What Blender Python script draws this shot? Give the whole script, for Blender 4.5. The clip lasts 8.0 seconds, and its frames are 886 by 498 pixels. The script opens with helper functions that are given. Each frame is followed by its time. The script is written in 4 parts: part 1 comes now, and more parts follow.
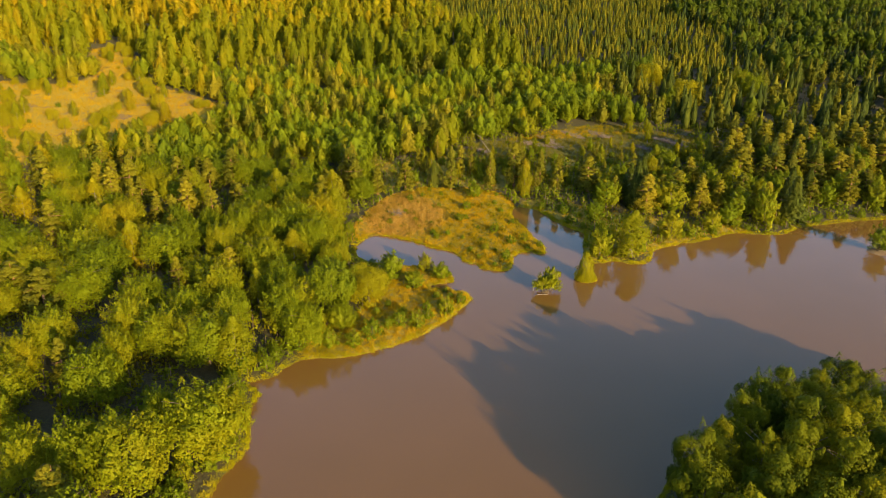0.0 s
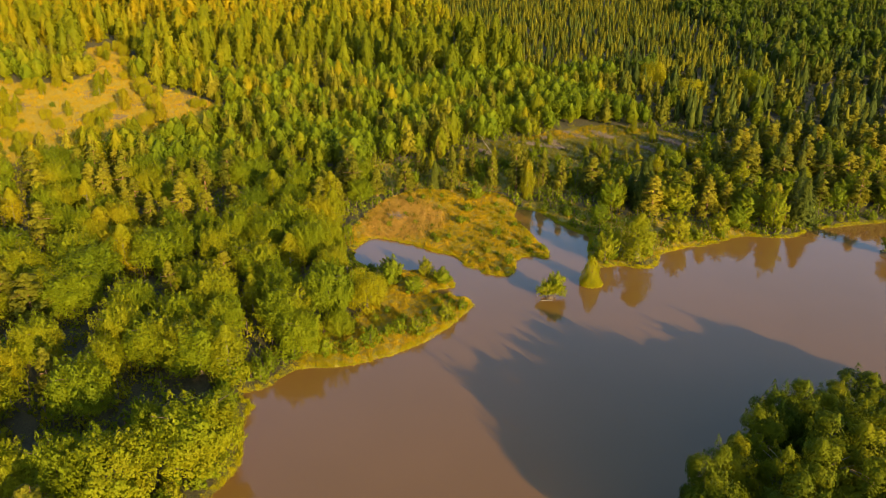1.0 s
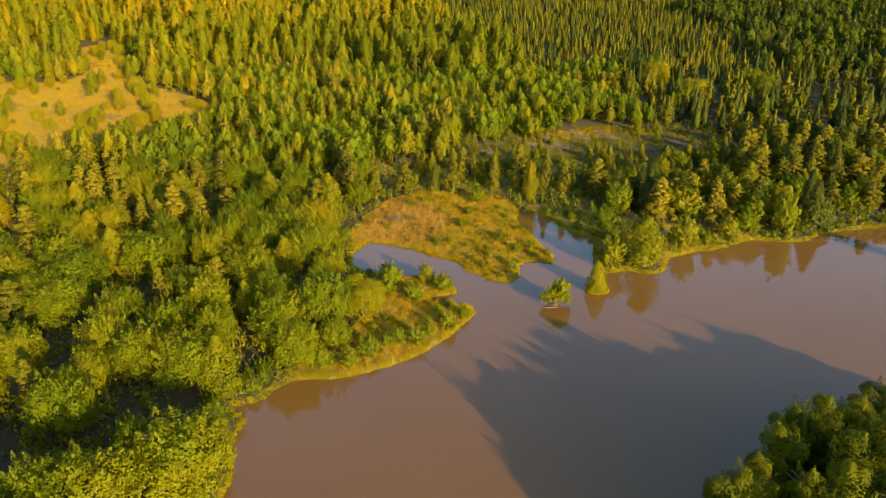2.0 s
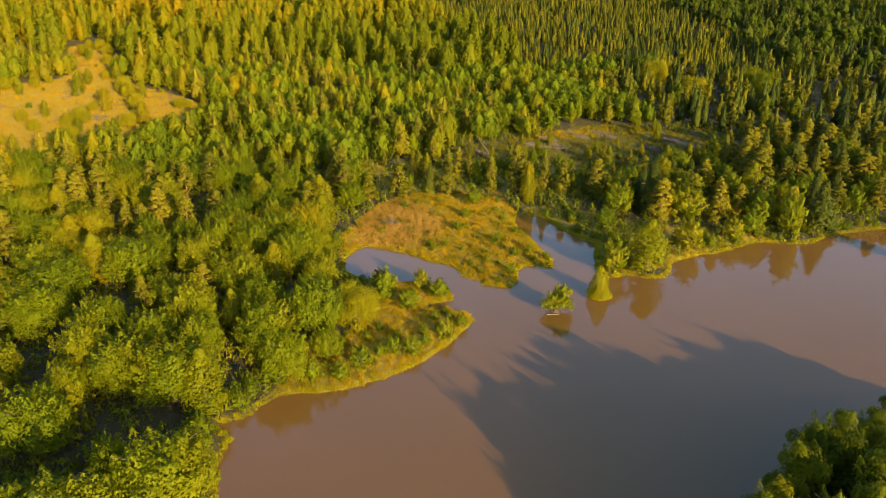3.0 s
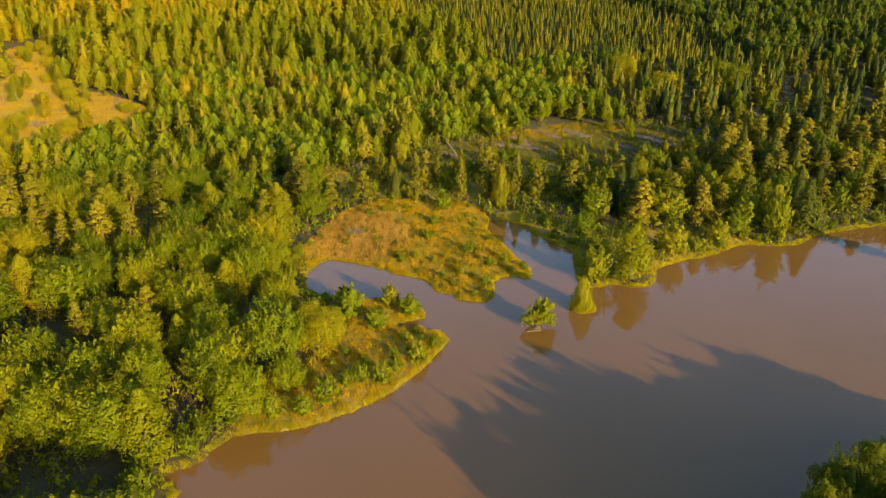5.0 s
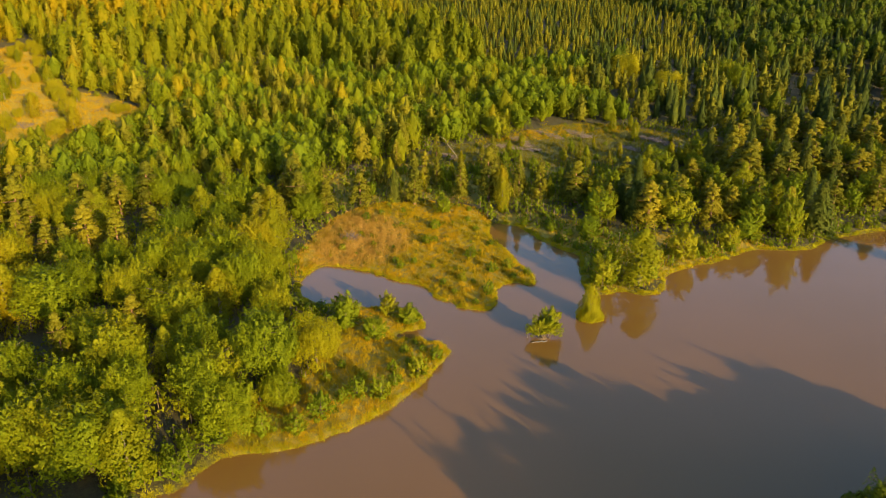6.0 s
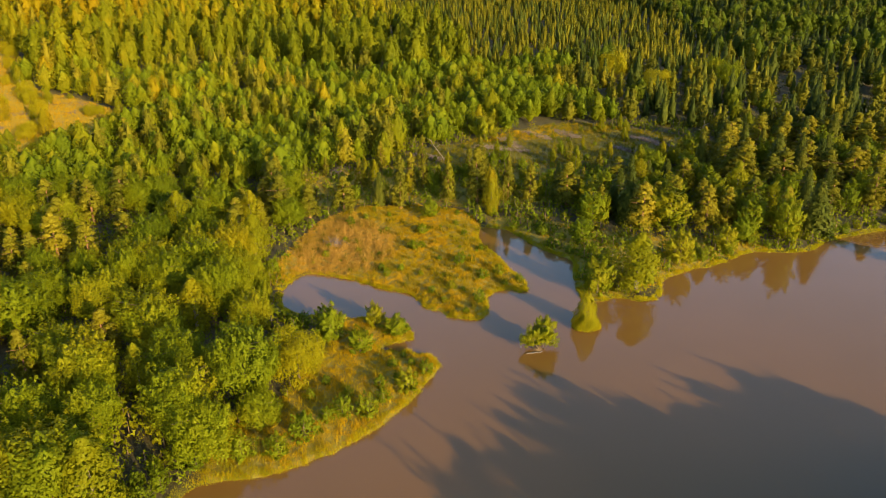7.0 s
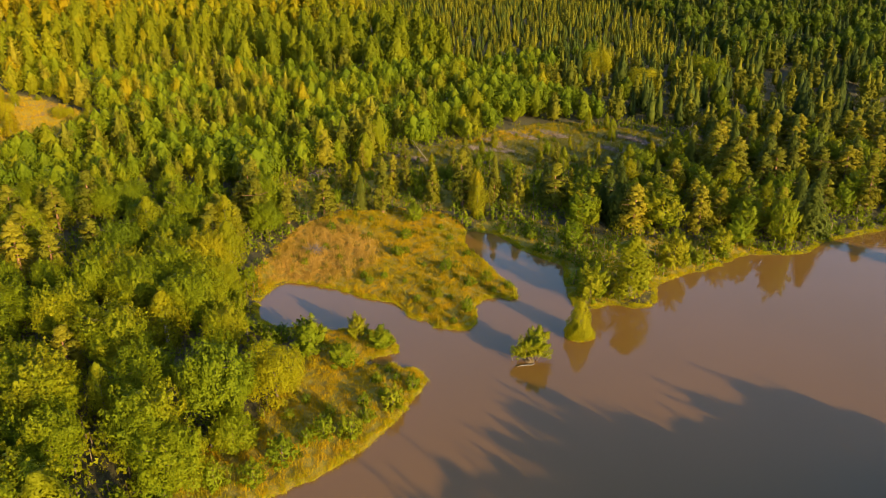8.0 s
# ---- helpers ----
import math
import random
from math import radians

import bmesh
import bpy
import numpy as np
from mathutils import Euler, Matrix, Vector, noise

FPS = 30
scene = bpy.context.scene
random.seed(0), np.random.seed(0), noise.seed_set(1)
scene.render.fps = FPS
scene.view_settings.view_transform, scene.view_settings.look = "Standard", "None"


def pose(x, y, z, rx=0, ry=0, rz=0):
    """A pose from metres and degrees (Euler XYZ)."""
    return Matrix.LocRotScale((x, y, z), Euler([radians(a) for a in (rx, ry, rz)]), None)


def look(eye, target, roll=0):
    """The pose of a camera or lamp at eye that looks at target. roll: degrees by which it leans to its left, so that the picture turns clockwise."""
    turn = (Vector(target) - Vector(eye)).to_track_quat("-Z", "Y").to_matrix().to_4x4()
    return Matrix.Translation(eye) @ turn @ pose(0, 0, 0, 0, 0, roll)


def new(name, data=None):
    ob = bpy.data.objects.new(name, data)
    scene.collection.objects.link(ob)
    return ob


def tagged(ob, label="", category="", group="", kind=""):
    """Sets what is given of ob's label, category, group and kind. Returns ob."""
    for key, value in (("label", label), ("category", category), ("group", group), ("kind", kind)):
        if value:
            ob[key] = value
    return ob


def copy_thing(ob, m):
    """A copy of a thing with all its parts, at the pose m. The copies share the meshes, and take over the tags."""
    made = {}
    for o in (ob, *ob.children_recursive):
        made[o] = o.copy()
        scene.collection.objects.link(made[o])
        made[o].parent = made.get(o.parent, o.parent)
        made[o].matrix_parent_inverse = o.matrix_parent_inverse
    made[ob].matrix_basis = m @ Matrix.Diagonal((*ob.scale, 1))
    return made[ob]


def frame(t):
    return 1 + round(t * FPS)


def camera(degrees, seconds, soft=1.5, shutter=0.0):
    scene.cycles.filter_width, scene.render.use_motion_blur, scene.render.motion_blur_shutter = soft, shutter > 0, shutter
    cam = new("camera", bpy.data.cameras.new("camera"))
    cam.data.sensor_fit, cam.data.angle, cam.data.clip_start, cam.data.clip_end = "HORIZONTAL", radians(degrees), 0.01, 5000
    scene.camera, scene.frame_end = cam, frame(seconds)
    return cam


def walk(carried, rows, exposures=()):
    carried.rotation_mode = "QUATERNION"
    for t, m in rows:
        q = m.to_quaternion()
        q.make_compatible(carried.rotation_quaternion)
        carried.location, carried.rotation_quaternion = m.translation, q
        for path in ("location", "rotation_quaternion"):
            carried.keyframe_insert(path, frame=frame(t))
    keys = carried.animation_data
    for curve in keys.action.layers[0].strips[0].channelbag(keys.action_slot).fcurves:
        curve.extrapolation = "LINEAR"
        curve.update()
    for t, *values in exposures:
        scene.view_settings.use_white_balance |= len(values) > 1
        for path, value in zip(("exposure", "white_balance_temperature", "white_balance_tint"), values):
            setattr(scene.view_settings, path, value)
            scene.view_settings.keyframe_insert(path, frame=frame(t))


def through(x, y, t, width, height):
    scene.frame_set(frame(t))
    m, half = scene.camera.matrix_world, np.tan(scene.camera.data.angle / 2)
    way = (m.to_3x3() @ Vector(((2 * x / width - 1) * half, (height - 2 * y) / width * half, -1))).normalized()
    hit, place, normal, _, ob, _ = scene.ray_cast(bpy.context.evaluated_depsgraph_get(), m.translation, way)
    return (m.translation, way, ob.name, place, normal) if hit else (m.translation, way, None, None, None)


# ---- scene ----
cam = camera(62.0, 8.0, soft=0.75)
PATH = [
    (0, (0.644, -10.06, 67.503), (0.687, -8.21, 66.743), 0.2),
    (0.5, (0.623, -7.805, 67.107), (0.665, -5.955, 66.347), 0.2),
    (1, (0.633, -5.233, 66.61), (0.675, -3.384, 65.849), 0.2),
    (1.5, (0.601, -2.632, 66.089), (0.643, -0.783, 65.328), 0.2),
    (3, (0.402, 5.951, 64.21), (0.459, 7.8, 63.448), 0.1),
    (3.5, (0.286, 8.954, 63.604), (0.371, 10.801, 62.841), 0.1),
    (4, (0.142, 11.872, 63.075), (0.257, 13.717, 62.311), -0.0),
    (4.5, (0.013, 14.857, 62.563), (0.157, 16.699, 61.799), -0.1),
    (6, (-0.029, 23.989, 60.549), (0.128, 25.832, 59.787), -0.2),
    (6.5, (-0.008, 27.081, 59.861), (0.166, 28.922, 59.099), -0.2),
    (7, (-0.119, 30.129, 59.147), (0.079, 31.968, 58.387), -0.3),
    (7.5, (-0.046, 33.188, 58.418), (0.175, 35.025, 57.659), -0.3),
    (8, (0.002, 36.41, 57.716), (0.248, 38.244, 56.957), -0.3),
]
walk(cam, [(t, look(eye, target, roll)) for t, eye, target, roll in PATH])

# ---- light: low evening sun from behind and to the east, open sky ----
SUN_ELEVATION, SUN_TURN = 13.5, 31.0          # degrees above the horizon; shadows fall this far west of north
world = bpy.data.worlds.new("evening_sky")
scene.world = world
world.use_nodes = True
wn = world.node_tree.nodes
sky = wn.new("ShaderNodeTexSky")
sky.sky_type, sky.sun_disc = "NISHITA", False
sky.sun_elevation, sky.sun_rotation = radians(SUN_ELEVATION), radians(180 - SUN_TURN)
sky.air_density, sky.dust_density, sky.ozone_density = 1.0, 2.4, 2.8
wn["Background"].inputs[1].default_value = 0.122
world.node_tree.links.new(sky.outputs[0], wn["Background"].inputs[0])
sun = new("sun", bpy.data.lights.new("sun", "SUN"))
sun.data.energy, sun.data.angle, sun.data.color = 4.3, radians(0.6), (1.0, 0.685, 0.235)
a, e = radians(SUN_TURN), radians(SUN_ELEVATION)
TO_SUN = Vector((math.sin(a) * math.cos(e), -math.cos(a) * math.cos(e), math.sin(e)))
sun.matrix_basis = look(TO_SUN * 400, (0, 0, 0))
scene.view_settings.exposure = 1.64

rng = np.random.default_rng(11)


# ---- materials ----
def shader(name):
    m = bpy.data.materials.new(name)
    m.use_nodes = True
    nodes, links = m.node_tree.nodes, m.node_tree.links
    return m, nodes, links, nodes["Principled BSDF"]


def ramp(nodes, links, source, stops):
    r = nodes.new("ShaderNodeValToRGB")
    while len(r.color_ramp.elements) < len(stops):
        r.color_ramp.elements.new(0.5)
    for el, (at, c) in zip(r.color_ramp.elements, stops):
        el.position, el.color = at, (*c, 1)
    links.new(source, r.inputs[0])
    return r.outputs[0]


def noise_tex(nodes, links, scale, detail=3.0, rough=0.6, coords=None):
    n = nodes.new("ShaderNodeTexNoise")
    n.inputs["Scale"].default_value, n.inputs["Detail"].default_value, n.inputs["Roughness"].default_value = scale, detail, rough
    if coords is None:
        coords = nodes.new("ShaderNodeNewGeometry").outputs["Position"]
    links.new(coords, n.inputs["Vector"])
    return n.outputs[0]


def math_node(nodes, links, op, a, b):
    n = nodes.new("ShaderNodeMath")
    n.operation = op
    for i, v in enumerate((a, b)):
        if isinstance(v, (int, float)):
            n.inputs[i].default_value = v
        else:
            links.new(v, n.inputs[i])
    return n.outputs[0]


def mix_rgb(nodes, links, fac, a, b, kind="MIX"):
    n = nodes.new("ShaderNodeMix")
    n.data_type, n.blend_type = "RGBA", kind
    for i, v in ((0, fac), (6, a), (7, b)):
        if isinstance(v, (int, float)):
            n.inputs[i].default_value = v
        elif isinstance(v, tuple):
            n.inputs[i].default_value = (*v, 1)
        else:
            links.new(v, n.inputs[i])
    return n.outputs[2]


def leaf_material(name, deep, mid, tip, through=0.36, patch=0.09):
    """Foliage: each spray its own shade, each tree its own tint, broad drifts over the wood. The tone attribute shifts
    whole far stands.
    """
    m, nodes, links, bsdf = shader(name)
    geo, info = nodes.new("ShaderNodeNewGeometry"), nodes.new("ShaderNodeObjectInfo")
    drift = noise_tex(nodes, links, patch, 2.0)
    v = math_node(nodes, links, "MULTIPLY", geo.outputs["Random Per Island"], 0.16)
    v = math_node(nodes, links, "ADD", v, math_node(nodes, links, "MULTIPLY", info.outputs["Random"], 0.46))
    v = math_node(nodes, links, "ADD", v, math_node(nodes, links, "MULTIPLY", math_node(nodes, links, "SUBTRACT", drift, 0.5), 1.1))
    v = math_node(nodes, links, "ADD", v, math_node(nodes, links, "MULTIPLY", math_node(nodes, links, "SUBTRACT", noise_tex(nodes, links, 0.022, 2.0), 0.5), 0.9))
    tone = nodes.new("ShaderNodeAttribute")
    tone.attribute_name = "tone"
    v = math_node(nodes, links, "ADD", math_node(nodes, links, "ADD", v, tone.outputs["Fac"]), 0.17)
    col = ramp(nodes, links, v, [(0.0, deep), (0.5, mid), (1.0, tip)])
    links.new(col, bsdf.inputs["Base Color"])
    bsdf.inputs["Roughness"].default_value = 0.65
    bsdf.inputs["Specular IOR Level"].default_value = 0.08
    tr = nodes.new("ShaderNodeBsdfTranslucent")
    links.new(mix_rgb(nodes, links, 1.0, col, (1.15, 1.05, 0.5), "MULTIPLY"), tr.inputs[0])
    mixer = nodes.new("ShaderNodeMixShader")
    mixer.inputs[0].default_value = through
    links.new(bsdf.outputs[0], mixer.inputs[1])
    links.new(tr.outputs[0], mixer.inputs[2])
    links.new(mixer.outputs[0], nodes["Material Output"].inputs[0])
    return m


def bark_material(name, dark, light, scale=3.0, rough=0.9):
    m, nodes, links, bsdf = shader(name)
    n = noise_tex(nodes, links, scale, 5.0, 0.7)
    links.new(ramp(nodes, links, n, [(0.3, dark), (0.7, light)]), bsdf.inputs["Base Color"])
    bsdf.inputs["Roughness"].default_value = rough
    bump = nodes.new("ShaderNodeBump")
    bump.inputs["Strength"].default_value, bump.inputs["Distance"].default_value = 0.6, 0.05
    links.new(n, bump.inputs["Height"])
    links.new(bump.outputs[0], bsdf.inputs["Normal"])
    return m


OAK_LEAF = leaf_material("oak_leaf", (0.064, 0.096, 0.003), (0.120, 0.150, 0.003), (0.205, 0.184, 0.004))
BIRCH_LEAF = leaf_material("birch_leaf", (0.096, 0.118, 0.003), (0.150, 0.158, 0.003), (0.235, 0.176, 0.003))
WILLOW_LEAF = leaf_material("willow_leaf", (0.165, 0.168, 0.003), (0.235, 0.220, 0.004), (0.29, 0.25, 0.006))
YOUNG_BIRCH_LEAF = leaf_material("young_birch_leaf", (0.185, 0.185, 0.003), (0.255, 0.235, 0.003), (0.31, 0.26, 0.005))
ALDER_LEAF = leaf_material("alder_leaf", (0.050, 0.074, 0.003), (0.112, 0.130, 0.003), (0.235, 0.212, 0.004))
SHRUB_LEAF = leaf_material("shrub_leaf", (0.062, 0.098, 0.003), (0.118, 0.152, 0.004), (0.206, 0.186, 0.005))
PINE_NEEDLE = leaf_material("pine_needle", (0.050, 0.060, 0.004), (0.110, 0.108, 0.005), (0.188, 0.160, 0.008), through=0.2)
SPRUCE_NEEDLE = leaf_material("spruce_needle", (0.022, 0.035, 0.005), (0.050, 0.066, 0.007), (0.115, 0.115, 0.010), through=0.16)
SEDGE = leaf_material("sedge_blade", (0.19, 0.205, 0.004), (0.31, 0.29, 0.005), (0.43, 0.35, 0.008), through=0.35, patch=0.3)
BLEACHED_GRASS = leaf_material("bleached_grass_blade", (0.28, 0.185, 0.025), (0.40, 0.255, 0.055), (0.52, 0.33, 0.11), through=0.35, patch=0.25)
MEADOW_GRASS = leaf_material("meadow_grass_blade", (0.17, 0.180, 0.004), (0.38, 0.258, 0.006), (0.58, 0.32, 0.014), through=0.35, patch=0.22)
DRY_GRASS = leaf_material("dry_grass_blade", (0.20, 0.165, 0.002), (0.34, 0.235, 0.002), (0.46, 0.28, 0.004), through=0.35, patch=0.25)
HEATH_GRASS = leaf_material("heath_grass_blade", (0.06, 0.075, 0.003), (0.14, 0.13, 0.005), (0.30, 0.20, 0.012), through=0.35, patch=0.25)
BARK = bark_material("grey_brown_bark", (0.05, 0.035, 0.025), (0.16, 0.12, 0.085))
PINE_BARK = bark_material("orange_pine_bark", (0.09, 0.05, 0.03), (0.24, 0.13, 0.065))
BIRCH_BARK = bark_material("pale_birch_bark", (0.07, 0.06, 0.045), (0.24, 0.21, 0.17), 1.6, 0.7)
DEAD_WOOD = bark_material("weathered_dead_wood", (0.11, 0.09, 0.075), (0.27, 0.235, 0.20))


def ground_material():
    m, nodes, links, bsdf = shader("woodland_ground")
    big, fine = noise_tex(nodes, links, 0.25, 4.0), noise_tex(nodes, links, 2.2, 5.0, 0.7)
    litter = ramp(nodes, links, fine, [(0.3, (0.026, 0.024, 0.008)), (0.55, (0.055, 0.045, 0.014)), (0.75, (0.050, 0.075, 0.010))])
    grass = ramp(nodes, links, fine, [(0.25, (0.10, 0.115, 0.012)), (0.5, (0.20, 0.17, 0.020)), (0.75, (0.31, 0.21, 0.045))])
    heath = ramp(nodes, links, fine, [(0.3, (0.18, 0.145, 0.002)), (0.55, (0.30, 0.215, 0.003)), (0.8, (0.36, 0.24, 0.006))])
    heath = mix_rgb(nodes, links, ramp(nodes, links, noise_tex(nodes, links, 0.12, 4.0), [(0.56, (0, 0, 0)), (0.66, (1, 1, 1))]), heath, (0.15, 0.105, 0.06))
    brash = ramp(nodes, links, fine, [(0.32, (0.040, 0.058, 0.006)), (0.52, (0.10, 0.095, 0.012)), (0.72, (0.16, 0.115, 0.085))])
    mud = ramp(nodes, links, big, [(0.3, (0.10, 0.070, 0.035)), (0.7, (0.16, 0.11, 0.055))])
    col = litter
    for name, layer in (("meadow", grass), ("clearing", heath), ("felled", brash), ("bed", mud)):
        at = nodes.new("ShaderNodeAttribute")
        at.attribute_name = name
        edge = math_node(nodes, links, "ADD", at.outputs["Fac"], math_node(nodes, links, "MULTIPLY", math_node(nodes, links, "SUBTRACT", big, 0.5), 0.7))
        r = ramp(nodes, links, edge, [(0.35, (0, 0, 0)), (0.65, (1, 1, 1))])
        col = mix_rgb(nodes, links, r, col, layer)
    links.new(col, bsdf.inputs["Base Color"])
    bsdf.inputs["Roughness"].default_value = 0.95
    bump = nodes.new("ShaderNodeBump")
    bump.inputs["Strength"].default_value, bump.inputs["Distance"].default_value = 0.8, 0.25
    links.new(fine, bump.inputs["Height"])
    links.new(bump.outputs[0], bsdf.inputs["Normal"])
    return m


def water_material():
    """Muddy lake: silt-brown body under a smooth, faintly rippled surface."""
    m, nodes, links, bsdf = shader("muddy_water")
    silt = noise_tex(nodes, links, 0.03, 2.0)
    links.new(ramp(nodes, links, silt, [(0.3, (0.126, 0.067, 0.016)), (0.7, (0.141, 0.074, 0.020))]), bsdf.inputs["Base Color"])
    bsdf.inputs["Roughness"].default_value = 0.06
    bsdf.inputs["IOR"].default_value = 1.50
    bump = nodes.new("ShaderNodeBump")
    bump.inputs["Strength"].default_value, bump.inputs["Distance"].default_value = 0.12, 0.02
    links.new(noise_tex(nodes, links, 1.4, 3.0), bump.inputs["Height"])
    links.new(bump.outputs[0], bsdf.inputs["Normal"])
    return m


GROUND, WATER = ground_material(), water_material()


# ---- mesh helpers ----
def face_mesh(name, verts, faces, materials, slots=None):
    """A mesh of faces that all have the same number of corners."""
    me = bpy.data.meshes.new(name)
    verts, faces = np.asarray(verts, np.float32), np.asarray(faces, np.int32)
    me.vertices.add(len(verts))
    me.vertices.foreach_set("co", verts.ravel())
    me.loops.add(faces.size)
    me.loops.foreach_set("vertex_index", faces.ravel())
    me.polygons.add(len(faces))
    me.polygons.foreach_set("loop_start", np.arange(0, faces.size, faces.shape[1], dtype=np.int32))
    for mat in materials:
        me.materials.append(mat)
    if slots is not None:
        me.polygons.foreach_set("material_index", np.asarray(slots, np.int32))
    me.update(calc_edges=True)
    me.validate()
    return me


def part(name, mesh, parent, label=""):
    ob = new(name, mesh)
    ob.parent = parent
    return tagged(ob, label)


def unit(v):
    return v / np.maximum(np.linalg.norm(v, axis=-1, keepdims=True), 1e-9)


def sprays(c, n, size, r, along=None, narrow=0.8):
    """Small pointed leaf sprays at the points c, facing n. Returns vertices and triangles."""
    k = len(c)
    size = np.broadcast_to(np.asarray(size, float), (k,))[:, None] * r.uniform(0.65, 1.35, (k, 1))
    n = unit(n)
    u = unit(np.cross(n, r.normal(size=(k, 3)))) if along is None else unit(along - n * (along * n).sum(-1, keepdims=True))
    v = np.cross(n, u)
    tip, w = c + u * size * 1.15 - n * size * 0.25, v * size * narrow
    V = np.stack([c - u * size * 0.7 - w, c - u * size * 0.7 * r.uniform(0.4, 1.0, (k, 1)) + w, tip], 1).reshape(-1, 3)
    return V, np.arange(3 * k).reshape(-1, 3)


def join(pieces):
    V, Q, n = [], [], 0
    for v, q in pieces:
        V.append(v)
        Q.append(q + n)
        n += len(v)
    return np.concatenate(V), np.concatenate(Q)


def tube(points, radii, sides=6):
    p, k = np.asarray(points, float), len(points)
    t = unit(np.gradient(p, axis=0))
    side = unit(np.cross(t, np.array([0.31, 0.95, 0.05])))
    up = np.cross(t, side)
    a = np.linspace(0, 2 * np.pi, sides, endpoint=False)
    ring = np.cos(a)[None, :, None] * side[:, None] + np.sin(a)[None, :, None] * up[:, None]
    V = (p[:, None] + ring * np.asarray(radii, float)[:, None, None]).reshape(-1, 3)
    i, j = np.meshgrid(np.arange(k - 1), np.arange(sides), indexing="ij")
    i, j = i.ravel(), j.ravel()
    j2 = (j + 1) % sides
    return V, np.stack([i * sides + j, i * sides + j2, (i + 1) * sides + j2, (i + 1) * sides + j], 1)


# ---- tree forms: each gives crown points, facings, sizes and a stem, for a tree of height h and crown radius r ----
RAGGED = 0.75         # how unruly the facing of the sprays is


def sphere(k, r, lift=0.0):
    d = r.normal(size=(k, 3))
    d[:, 2] += lift
    return unit(d)


def crown_round(h, r, base, lobes, k, size, g, lay=0.15, fill=0.3):
    """Broad crown: heavy boughs, each carrying smaller tufts."""
    mid, half = (h + base) / 2, (h - base) / 2
    many = max(7, lobes // 5)
    zz = np.linspace(0.92, -0.62, many) + g.uniform(-0.08, 0.08, many)
    aa = np.arange(many) * 2.4 + g.uniform(-0.5, 0.5, many)
    flat = np.sqrt(np.clip(1 - zz * zz, 0.05, 1))
    d = np.stack([np.cos(aa) * flat, np.sin(aa) * flat, zz], 1)
    c = d * np.array([r, r, half]) * g.uniform(0.46, 0.68, (many, 1)) + (0, 0, mid)
    main, big = c, r * g.uniform(0.34, 0.50, many)
    at = g.integers(0, many, lobes)
    d = unit(sphere(lobes, g, 0.2) + unit(c[at] - (0, 0, mid)) * 0.6)
    c = c[at] + d * (big[at] * 0.72)[:, None] * (1, 1, 0.9)
    lr = big[at] * g.uniform(0.38, 0.62, lobes)
    pick = g.choice(lobes, int(k * 1.5), p=lr**2 / (lr**2).sum())
    d = sphere(len(pick), g, 0.3)
    p = c[pick] + d * lr[pick][:, None] * g.uniform(0.7, 1.1, (len(pick), 1)) * (1, 1, 0.85)
    depth = np.linalg.norm((p - (0, 0, mid)) / (r, r, half), axis=1)
    keep = np.argsort(-(depth + g.uniform(0, 0.5, len(p))))[:int(k * (1 - fill))]
    p, d = p[keep], d[keep]
    if fill:
        b = g.integers(0, many, k - len(p))
        e = sphere(len(b), g, 0.2)
        p, d = np.r_[p, main[b] + e * big[b][:, None] * g.uniform(0.75, 1.25, (len(b), 1))], np.r_[d, e]
    p[:, 2] = np.where(p[:, 2] < 0.02 * h, g.uniform(0.02, 0.2, len(p)) * h, p[:, 2])
    n = d * (1 - lay) + np.array([0, 0, lay]) + g.normal(scale=RAGGED * 0.30, size=d.shape)
    return p, n, d + np.array([0, 0, 0.35]) + g.normal(scale=0.55, size=d.shape), size


def crown_bush(h, r, base, lobes, k, size, g):
    """Dense low crown, leafy to the ground."""
    return crown_round(h, r, base, lobes, k, size, g, 0.1, 0.6)


def crown_tufted(h, r, base, lobes, k, size, g):
    """Ragged crown: upright leafy shoots standing out of a denser heart."""
    mid, half = (h + base) / 2, (h - base) / 2
    zz = np.clip(np.linspace(0.97, -0.72, lobes) + g.uniform(-0.06, 0.06, lobes), -0.98, 0.98)
    aa = np.arange(lobes) * 2.4 + g.uniform(-0.7, 0.7, lobes)
    flat = np.sqrt(1 - zz * zz)
    d = np.stack([np.cos(aa) * flat, np.sin(aa) * flat, zz], 1)
    c = d * np.array([r, r, half]) * g.uniform(0.55, 0.92, (lobes, 1)) + (0, 0, mid)
    axis = unit(d * 0.7 + np.array([0, 0, 0.75]) + g.normal(scale=0.15, size=d.shape))
    length, girth = r * g.uniform(0.32, 0.62, lobes), r * g.uniform(0.15, 0.27, lobes)
    k1 = int(k * 0.68)
    b = g.integers(0, lobes, k1)
    s = g.uniform(0, 1, (k1, 1)) ** 0.8
    e = unit(np.cross(axis[b], g.normal(size=(k1, 3))))
    p = c[b] + axis[b] * (s - 0.45) * length[b][:, None] + e * girth[b][:, None] * (1.08 - s)
    n = e * 0.8 + axis[b] * 0.35 + d[b] * 0.35 + g.normal(scale=RAGGED * 0.28, size=e.shape)
    f = sphere(k - k1, g, 0.1)
    q = f * np.array([r, r, half]) * g.uniform(0.5, 0.72, (k - k1, 1)) + (0, 0, mid)
    p, n = np.r_[p, q], np.r_[n, f + g.normal(scale=RAGGED * 0.3, size=f.shape)]
    u = np.r_[axis[b], f + np.array([0, 0, 0.5])] + g.normal(scale=0.35, size=p.shape)
    p[:, 2] = np.where(p[:, 2] < 0.02 * h, g.uniform(0.02, 0.2, len(p)) * h, p[:, 2])
    return p, n, u, size


